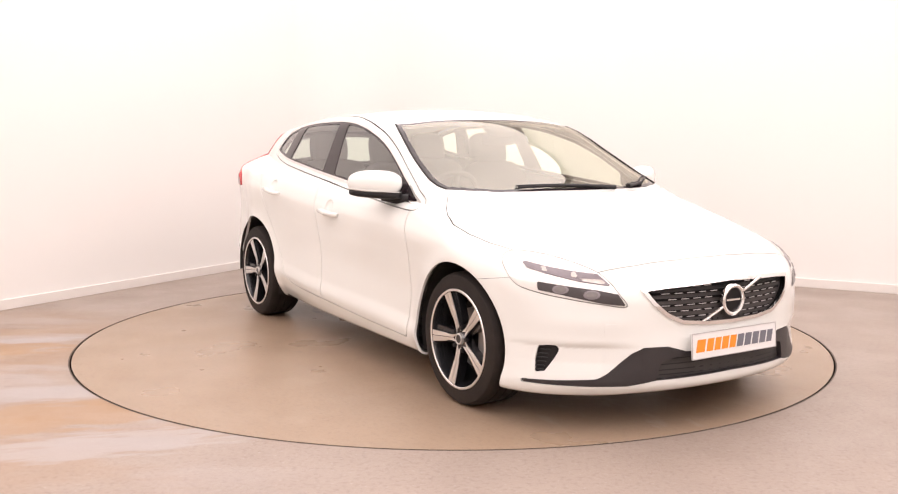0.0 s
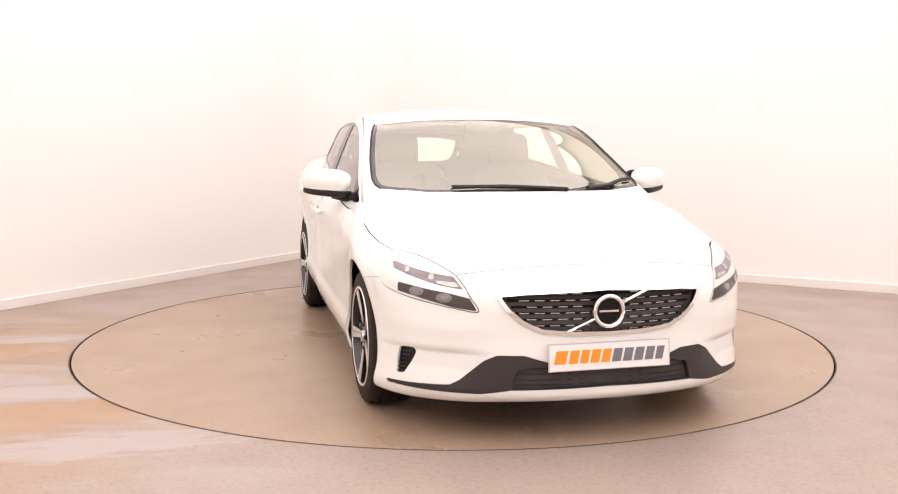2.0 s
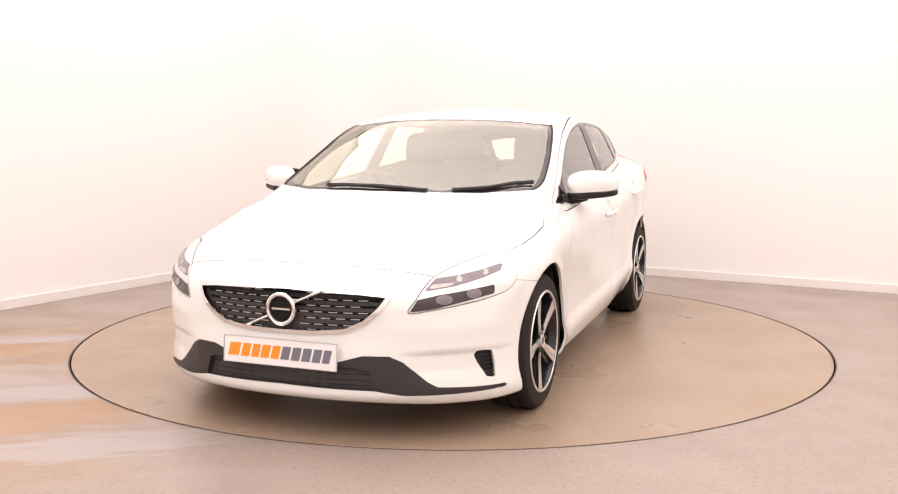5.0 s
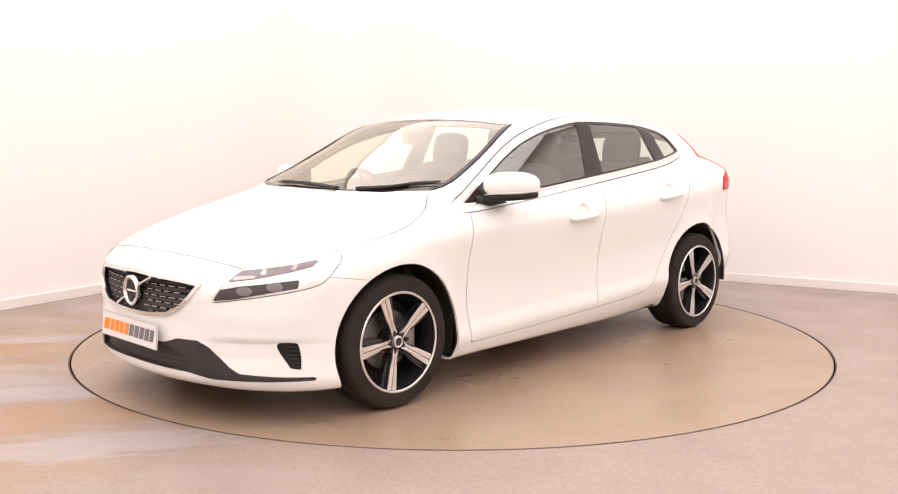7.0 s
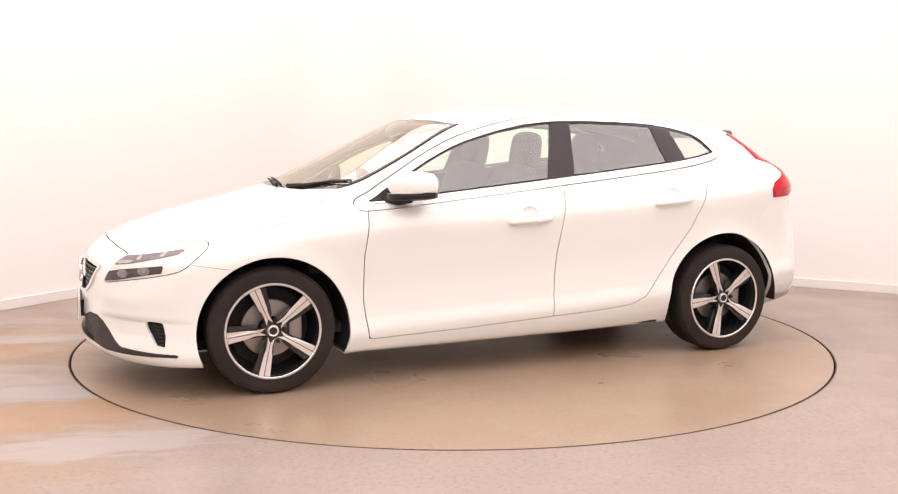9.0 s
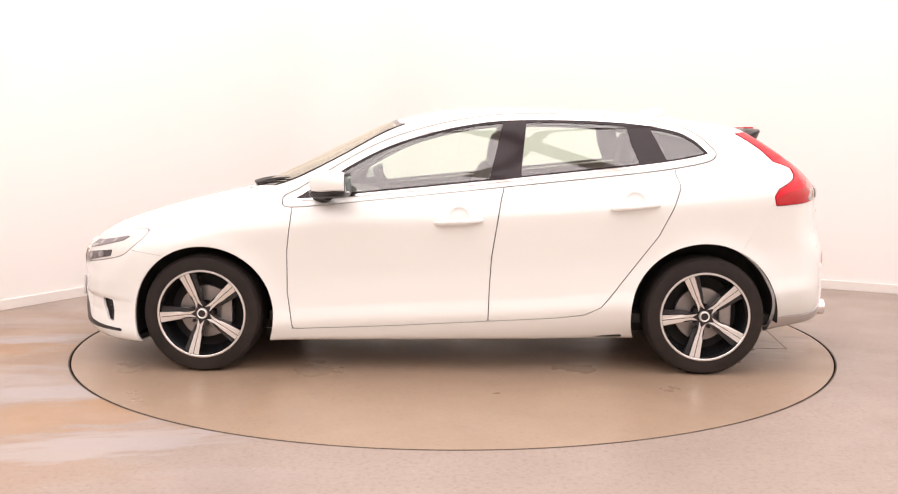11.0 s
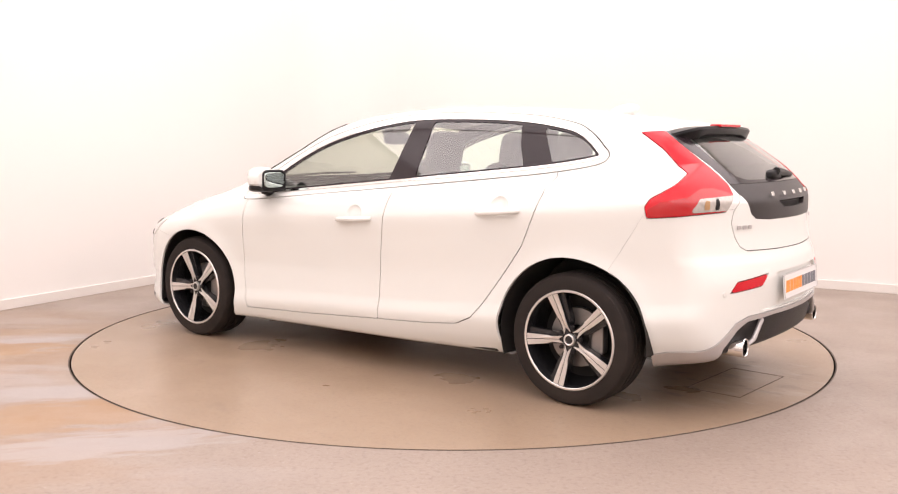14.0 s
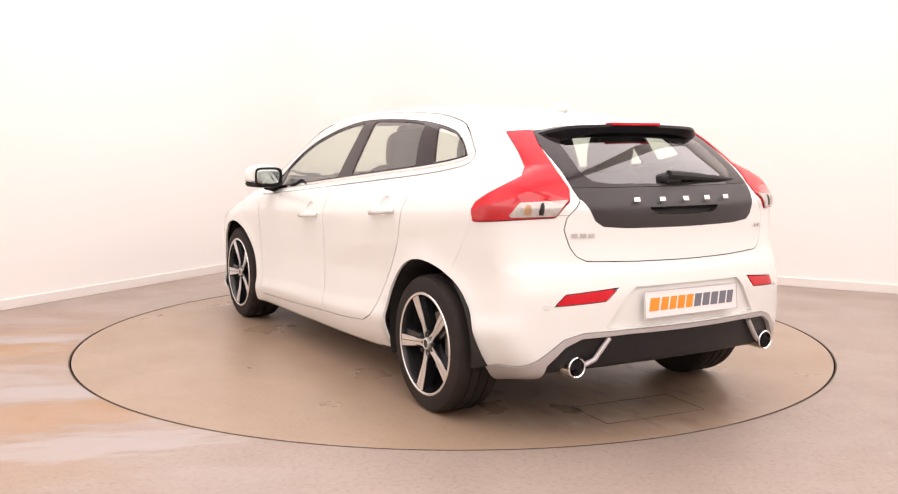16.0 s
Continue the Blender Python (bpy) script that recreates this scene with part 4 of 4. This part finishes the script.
def bent_bar(y0, y1, z, height, depth, off, n=14, rear=False, lift=0.0):
    """A bar across the nose or tail that follows its curve."""
    bm = bmesh.new()
    rows = []
    for i in range(n + 1):
        y = y0 + (y1 - y0) * i / n
        x = on_tail_x(y, z, off) if rear else on_nose_x(y, z, off)
        d = depth if rear else -depth
        zz = z + lift * y * y
        rows.append([bm.verts.new((x, y, zz - height / 2)), bm.verts.new((x, y, zz + height / 2)), bm.verts.new((x + d, y, zz + height / 2)), bm.verts.new((x + d, y, zz - height / 2))])
    for a, b in zip(rows, rows[1:]):
        for k in range(4):
            bm.faces.new((a[k], a[(k + 1) % 4], b[(k + 1) % 4], b[k]))
    bm.faces.new(rows[0])
    bm.faces.new(rows[-1][::-1])
    return bm


# grille: dark bars with bright dashes, emblem ring and bar
ROWS = [0.616, 0.5905, 0.565, 0.5395, 0.514, 0.4885, 0.466]
for k, z in enumerate(ROWS):
    half = float(lerp(np.array(z), 0.45, 0.12, 0.468, 0.24, 0.50, 0.325, 0.551, 0.38, 0.615, 0.415))
    part("grille_bar", bent_bar(-half, half, z, 0.010, 0.03, -0.022), GRILLEBLACK, grille_back)
    step = 0.062
    count = int(half / step) + 1
    for i in range(-count, count + 1):
        y = (i + 0.5 * (k % 2)) * step
        if abs(y) + 0.02 < half and abs(y) > 0.075:
            part("bright_dash", bent_bar(y - 0.019, y + 0.019, z, 0.0032, 0.004, -0.0205, 2), SILVER, grille_back, "small bright dash")
emblem = new("emblem")
emblem.parent = car
emblem["label"] = "round chrome emblem with a slanting bar"
ring = lathe([(0.050, 0.0), (0.054, 0.010), (0.062, 0.013), (0.069, 0.008), (0.070, -0.004), (0.050, -0.004)], 56, "x", True)
bmesh.ops.transform(ring, matrix=Matrix.Translation((2.172, 0, 0.546)), verts=ring.verts)
part("emblem_ring", ring, CHROME, emblem, "chrome ring", True)
disc = lathe([(0.0, 0.003), (0.051, 0.003), (0.051, -0.006)], 40, "x")
bmesh.ops.transform(disc, matrix=Matrix.Translation((2.172, 0, 0.546)), verts=disc.verts)
part("emblem_disc", disc, GLOSSBLACK, emblem, "black disc")
bm = bmesh.new()
add_box(bm, 2.1745, 2.1775, -0.042, 0.042, 0.542, 0.550)
part("emblem_band", bm, CHROME, emblem)
for a, b, w in (((-0.176, -0.082), (-0.058, -0.030), 0.006), ((0.058, 0.030), (0.186, 0.085), 0.006)):
    pts = [(on_nose_x(a[0] + (b[0] - a[0]) * s, 0.546, -0.003), a[0] + (b[0] - a[0]) * s, 0.546 + a[1] + (b[1] - a[1]) * s) for s in (0, 0.5, 1)]
    part("slanting_bar", tube(pts, w, 8), CHROME, emblem, "slanting chrome bar", True)
bm = prism([(0.035, 0.045), (0.075, 0.045), (0.062, 0.015)], 0.010, Matrix(((0, 0, 1, 2.168), (1, 0, 0, 0), (0, 1, 0, 0.546), (0, 0, 0, 1))), 0.002)
part("arrow_head", bm, CHROME, emblem)

# lower intake bars, vent slats
for z in (0.315, 0.292, 0.268, 0.248):
    part("intake_bar", bent_bar(-0.37, 0.37, z, 0.005, 0.03, -0.022), BLACK, car)
for side in (1, -1):
    for z in (0.35, 0.333, 0.316, 0.299, 0.282, 0.266):
        half = 0.015
        mid = 0.762 + (0.35 - z) * 0.30
        xa, xb = on_nose_x(mid - half, z, -0.030), on_nose_x(mid + half, z, -0.030)
        part("vent_slat", tube([(xa, side * (mid - half), z), (xb, side * (mid + half), z)], 0.0035, 6), BLACK, car)
    # parking sensors
    bm = lathe([(0.0, 0.0015), (0.011, 0.0015), (0.012, -0.004)], 16, "x")
    bmesh.ops.transform(bm, matrix=Matrix.Translation((on_tail_x(0.66, 0.566, 0.0) - 0.004, side * 0.66, 0.566)) @ pose(0, 0, 0, 0, 0, 180 - side * 38), verts=bm.verts)
    part("parking_sensor", bm, PAINT, car, "small round parking sensor")

# number plates with dealer lettering as plain slanting blocks


def plate(at, front):
    p = new("number_plate")
    p.parent = car
    p["label"] = "white plate with orange and grey lettering blocks"
    p.matrix_local = at
    bm = bmesh.new()
    add_box(bm, -0.264, 0.264, -0.0055, 0.0, -0.056, 0.056, 0.002)
    part("plate_board", bm, PLATE, p)
    for y0, y1, z0, z1 in ((-0.264, 0.264, 0.053, 0.056), (-0.264, 0.264, -0.056, -0.053), (-0.264, -0.261, -0.053, 0.053), (0.261, 0.264, -0.053, 0.053)):
        bm = bmesh.new()
        add_box(bm, y0, y1, -0.0075, -0.0056, z0, z1)
        part("plate_border", bm, SILVER, p)
    x = -0.236
    for k, w in enumerate((0.058, 0.044, 0.040, 0.044, 0.042, 0.044, 0.044, 0.044, 0.042, 0.038)):
        lean, h = 0.012, 0.0265
        outline = [(x - lean * 0.5, -h), (x + w * 0.86 - lean * 0.5, -h), (x + w * 0.86 + lean * 0.5, h), (x + lean * 0.5, h)]
        bm = prism(outline, 0.0018, Matrix(((1, 0, 0, 0), (0, 0, -1, -0.0057), (0, 1, 0, 0), (0, 0, 0, 1))))
        part("letter_block", bm, ORANGE if k < 5 else GREYINK, p, "orange lettering block" if k < 5 else "grey lettering block")
        x += w + 0.0042
    return p


plate(pose(2.191, 0, 0.369, 0, 0, 90) @ pose(0, 0, 0, -4), True)
plate(pose(-2.112, 0, 0.560, 0, 0, -90) @ pose(0, 0, 0, -6), False)
bm = bmesh.new()
add_box(bm, 2.14, 2.184, -0.20, 0.20, 0.325, 0.41, 0.004)
part("plate_bracket", bm, BLACK, car, "black plate holder")

# tailgate letters, handle, wiper, spoiler
for y in (0.252, 0.126, 0.0, -0.126, -0.252):
    bm = bmesh.new()
    add_box(bm, -0.003, 0.003, -0.016, 0.016, -0.010, 0.010, 0.0025)
    ob = part("badge_block", bm, CHROME, tailgate, "small chrome badge block")
    ob.matrix_local = pose(on_tail_x(y, 0.985, 0.006), y, 0.988, 0, 18, 0)
for y0, n in ((0.53, 3), (-0.53, 2)):
    for k in range(n):
        y = y0 - math.copysign(0.034 * k, y0)
        bm = bmesh.new()
        add_box(bm, -0.002, 0.002, -0.012, 0.012, -0.007, 0.009, 0.0015)
        ob = part("model_badge", bm, SILVER, tailgate, "small silver model badge block")
        a = math.degrees(math.atan2(on_tail_x(y + 0.01, 0.85) - on_tail_x(y - 0.01, 0.85), 0.02))
        ob.matrix_local = pose(on_tail_x(y, 0.848, 0.008), y, 0.848, 0, 0, -a)
wip = new("rear_wiper")
wip.parent = car
wip["label"] = "black rear wiper"
blob("wiper_motor", (-1.965, 0.01, 1.068), (0.060, 0.13, 0.050), BLACK, wip, "", 0.7, 16)
part("wiper_arm", tube([(-1.985, 0.03, 1.085), (-1.975, -0.12, 1.075), (-1.955, -0.30, 1.062), (-1.925, -0.42, 1.056)], [0.020, 0.018, 0.012, 0.006], 8), BLACK, wip, "", True)
part("wiper_blade", tube([(-1.965, 0.03, 1.050), (-1.965, -0.2, 1.048), (-1.915, -0.43, 1.05)], 0.008, 6), BLACK, wip)

spoiler = new("roof_spoiler")
spoiler.parent = car
spoiler["label"] = "gloss black roof spoiler with red brake light"
bm = bmesh.new()
rows = []
for i in range(25):
    y = -0.475 + 0.95 * i / 24
    e = float(np.clip((abs(y) - 0.33) / 0.145, 0, 1)) ** 2
    tip = -1.735 + 0.14 * y * y + 0.09 * e
    z = 1.304 - 0.075 * y * y - 0.030 * e
    low = 0.042 + 0.020 * float(np.clip((abs(y) - 0.25) / 0.15, 0, 1)) - 0.030 * e
    rows.append([bm.verts.new((-1.60 + 0.12 * y * y, y, 1.27 - 0.12 * y * y)), bm.verts.new((tip + 0.07, y, z - 0.002)), bm.verts.new((tip, y, z - 0.002)), bm.verts.new((tip - 0.006, y, z - 0.014)), bm.verts.new((tip + 0.012, y, z - low)), bm.verts.new((tip + 0.08, y, z - low - 0.014)), bm.verts.new((-1.62 + 0.12 * y * y, y, 1.245 - 0.10 * y * y))])
for a, b in zip(rows, rows[1:]):
    for k in range(7):
        bm.faces.new((a[k], a[(k + 1) % 7], b[(k + 1) % 7], b[k]))
bm.faces.new(rows[0])
bm.faces.new(rows[-1][::-1])
part("spoiler_blade", bm, GLOSSBLACK, spoiler, "", True)
bm = bmesh.new()
add_box(bm, -1.747, -1.69, -0.135, 0.135, 1.296, 1.3085, 0.003)
part("brake_light", bm, RED, spoiler, "red high-level brake light")

# exhaust tips, diffuser fins
for side in (1, -1):
    ex = new("exhaust_tip")
    ex.parent = car
    ex["label"] = "polished round exhaust tip"
    ex.matrix_local = pose(-1.99, side * 0.545, 0.318)
    pipe = lathe([(0.036, -0.05), (0.040, -0.054), (0.0435, -0.05), (0.0435, 0.12), (0.036, 0.12)], 36, "x", True)
    part("pipe", pipe, CHROME, ex, "", True)
    plug = lathe([(0.0, 0.03), (0.037, 0.03)], 30, "x")
    part("pipe_inside", plug, GAPDARK, ex)
    for y in (0.10, 0.22, 0.36):
        bm = prism([(0.01, 0), (0.05, 0.0), (0.05, 0.09), (0.03, 0.09)], 0.010, Matrix.Translation((on_tail_x(y, 0.35, -0.012) + 0.004, side * y, 0.318)) @ Matrix(((1, 0, 0, 0), (0, 0, 1, 0), (0, 1, 0, 0), (0, 0, 0, 1))), 0.002)
        part("diffuser_fin", bm, BLACK, car)
    part("diffuser_rib", tube([(on_tail_x(0.43, 0.42, 0.004), side * 0.40, 0.43), (on_tail_x(0.46, 0.35, 0.006), side * 0.465, 0.345), (on_tail_x(0.5, 0.32, 0.006), side * 0.50, 0.325)], 0.011, 8), SILVER, car, "silver diffuser rib")
part("silencer", (lambda b: (add_box(b, -1.92, -1.60, -0.32, 0.30, 0.27, 0.40, 0.05), b)[1])(bmesh.new()), GAPDARK, car)

# door mirrors, handles
for side in (1, -1):
    mir = new("door_mirror")
    mir.parent = car
    mir["label"] = "white door mirror with black lower edge"
    cap = blob("mirror_cap", (0.626, side * 0.934, 1.008), (0.154, 0.284, 0.132), PAINT, mir, "", 0.78, 40, (0, 0, side * 42))
    base = blob("mirror_base", (0.626, side * 0.930, 0.953), (0.144, 0.276, 0.046), BLACK, mir, "black mirror underside", 0.62, 32, (side * 4, 0, side * 42))
    strip = blob("indicator", (0.628, side * 0.935, 0.971), (0.151, 0.280, 0.007), CLEARLENS, mir, "clear indicator strip", 0.7, 32, (side * 4, 0, side * 42))
    for ob in (cap, base, strip):        # the back of the housing is flat, where the glass sits
        for v in ob.data.vertices:
            v.co.x = max(v.co.x, 0.550 - 0.1 * (abs(v.co.y) - 0.927))
    part("mirror_arm", tube([(0.64, side * 0.90, 0.945), (0.68, side * 0.83, 0.925), (0.72, side * 0.785, 0.925)], [0.03, 0.026, 0.03], 10), BLACK, mir, "", True)
    blob("mirror_surround", (0.553, side * 0.927, 0.998), (0.045, 0.190, 0.122), GLOSSBLACK, mir, "", 0.45, 24, (0, 0, side * -6))
    blob("mirror_glass", (0.535, side * 0.927, 1.002), (0.014, 0.140, 0.086), MIRROR, mir, "", 0.45, 24, (0, 0, side * -6))
    for door, x0, x1, z0, z1, y in ((0, 0.088, -0.156, 0.802, 0.817, 0.888), (1, -0.82, -1.066, 0.878, 0.900, 0.874)):
        owner = [o for o in car.children if o.name.startswith("front_door" if door == 0 else "rear_door")][0 if side == 1 else 1]
        hnd = new("door_handle")
        hnd.parent = owner
        hnd["label"] = "body-coloured pull handle"
        pts = [(x0, side * (y + 0.006), z0), (x0 - 0.03, side * (y + 0.024), z0 + 0.001), ((x0 + x1) / 2, side * (y + 0.030), (z0 + z1) / 2), (x1 + 0.03, side * (y + 0.024), z1 - 0.001), (x1, side * (y + 0.006), z1)]
        part("grip", tube(pts, [0.010, 0.014, 0.015, 0.014, 0.010], 10), PAINT, hnd, "", True)

# wipers, cowl
bm = bmesh.new()
rows = []
for i in range(33):
    y = -0.64 + 1.28 * i / 32
    k = abs(y)
    xf, xb = 1.212 - 0.36 * k * k, 1.160 - 0.36 * k * k
    rows.append([bm.verts.new((xf, y, float(top_height(np.array(xf), np.array(k))) - 0.020)), bm.verts.new((xb, y, float(top_height(np.array(xb), np.array(k))) - 0.016)), bm.verts.new((xb, y, 0.90)), bm.verts.new((xf, y, 0.90))])
for a, b in zip(rows, rows[1:]):
    for k in range(4):
        bm.faces.new((a[k], a[(k + 1) % 4], b[(k + 1) % 4], b[k]))
part("cowl_panel", bm, BLACK, car, "black scuttle panel")


def skin_z(x, y):
    a, b = 0.6, 1.6
    for _ in range(30):
        m = (a + b) / 2
        a, b = (m, b) if float(skin(np.array([x, y, m]))) < 0 else (a, m)
    return a


for spots in ([(1.168, 0.22), (1.155, 0.074), (1.138, -0.092), (1.105, -0.37)], [(1.135, 0.345), (1.065, 0.50), (0.985, 0.594), (0.905, 0.690)]):
    w = new("windscreen_wiper")
    w.parent = car
    w["label"] = "black windscreen wiper"
    part("wiper_arm", tube([(x, y, skin_z(x, y) + 0.012) for x, y in spots], [0.011, 0.009, 0.006, 0.004], 8), BLACK, w, "", True)
    part("wiper_blade", tube([(x - 0.024, y, skin_z(x - 0.024, y) + 0.008) for x, y in spots], 0.0048, 6), BLACK, w)

# black mouldings down both sides of the windscreen
for side in (1, -1):
    edge = [(0.264, 0.610), (0.35, 0.638), (0.45, 0.663), (0.55, 0.684), (0.65, 0.703), (0.74, 0.715), (0.83, 0.725), (0.90, 0.722), (0.957, 0.705)]
    part("windscreen_moulding", tube([(x, side * y, skin_z(x, y) + 0.0005) for x, y in edge], 0.0056, 8), GAPDARK, car, "black windscreen moulding", True)

# ---- cabin ----
bm = bmesh.new()
add_box(bm, -1.75, 1.0, -0.70, 0.70, 0.25, 0.30)
part("cabin_floor", bm, CABIN, car)
bm = prism([(0.42, 0.55), (0.42, 0.80), (0.50, 0.90), (0.62, 0.925), (0.80, 0.925), (1.08, 0.925), (1.10, 0.55)], 1.32, Matrix(((1, 0, 0, 0), (0, 0, 1, -0.66), (0, 1, 0, 0), (0, 0, 0, 1))), 0.0)
part("dashboard", bm, CABIN, car, "dark grey dashboard")
bm = bmesh.new()
add_box(bm, -1.80, -1.30, -0.52, 0.52, 0.94, 0.96, 0.005)
part("parcel_shelf", bm, CABIN, car)


def seat(x, y, wide, rear=False):
    s = new("rear_seat" if rear else "front_seat")
    s.parent = car
    s["label"] = "charcoal cloth rear seat" if rear else "charcoal cloth front seat with headrest"
    s.matrix_local = pose(x, y, 0)
    blob("cushion", (0.18, 0, 0.50), (0.56, wide, 0.20), CLOTH, s, "", 0.45)
    blob("seat_back", (-0.15, 0, 0.78), (0.17, wide * 0.98, 0.64), CLOTH, s, "", 0.5, 28, (0, -18, 0))
    blob("headrest", (-0.285, 0, 1.165), (0.11, 0.27, 0.22), CLOTH, s, "", 0.55, 24, (0, -10, 0))
    for k in (-0.06, 0.06):
        part("headrest_post", tube([(-0.27, k, 0.98), (-0.285, k, 1.1)], 0.007, 8), STEEL, s)


seat(0.03, 0.37, 0.52)
seat(0.03, -0.37, 0.52)
for y in (0.40, -0.40):
    seat(-0.80, y, 0.56, True)
blob("centre_seat_back", (-0.96, 0, 0.77), (0.16, 0.3, 0.56), CLOTH, car, "", 0.5, 20, (0, -18, 0))
steer = new("steering_wheel")
steer.parent = car
steer["label"] = "black steering wheel"
steer.matrix_local = pose(0.44, -0.37, 0.885, 0, -62, 0)
part("wheel_rim", tube([(0.182 * math.cos(a), 0.182 * math.sin(a), 0) for a in [2 * math.pi * k / 40 for k in range(40)]], 0.016, 8, True), BLACK, steer, "", True)
blob("airbag_cover", (0, 0, -0.01), (0.16, 0.16, 0.06), BLACK, steer, "", 0.7, 16)
for a in (0, 120, 240):
    part("wheel_spoke", tube([(0.05 * math.cos(radians(a)), 0.05 * math.sin(radians(a)), -0.01), (0.18 * math.cos(radians(a)), 0.18 * math.sin(radians(a)), 0)], 0.014, 6), BLACK, steer)
blob("rear_view_mirror", (0.40, 0, 1.235), (0.03, 0.24, 0.075), BLACK, car, "black rear-view mirror", 0.5, 20)
blob("camera_housing", (0.40, 0, 1.295), (0.14, 0.20, 0.055), BLACK, car, "black sensor housing", 0.6, 20, (0, 28, 0))
blob("roof_antenna", (-1.17, 0, 1.388), (0.17, 0.045, 0.06), PAINT, car, "white roof antenna fin", 0.9, 16, (0, 8, 0))
# ---- movement: the turntable carries the car round ----
TURN = [(0.0, -57.7), (0.5, -59.7), (1.0, -63.62), (1.5, -68.9), (2.0, -75.0), (2.5, -80.9), (3.0, -86.95), (3.5, -92.9), (4.0, -98.95), (4.5, -104.9), (5.0, -110.9),
        (7.5, -140.6), (8.0, -146.5), (8.5, -152.3), (9.0, -158.25), (11.5, -186.95), (12.0, -192.7), (12.5, -198.5), (13.0, -204.4), (13.5, -210.2), (14.0, -216.1), (14.5, -221.9), (15.0, -227.8), (15.5, -233.65), (16.0, -239.6)]


def motions():
    offset = Vector((-0.020, 0.078, 0.0))
    walk(car, [(t, pose(0, 0, 0, 0, 0, a) @ Matrix.Translation(offset)) for t, a in TURN])
    walk(turntable, [(t, Matrix.Translation(TABLE_AT) @ pose(0, 0, 0, 0, 0, a)) for t, a in TURN])


motions()
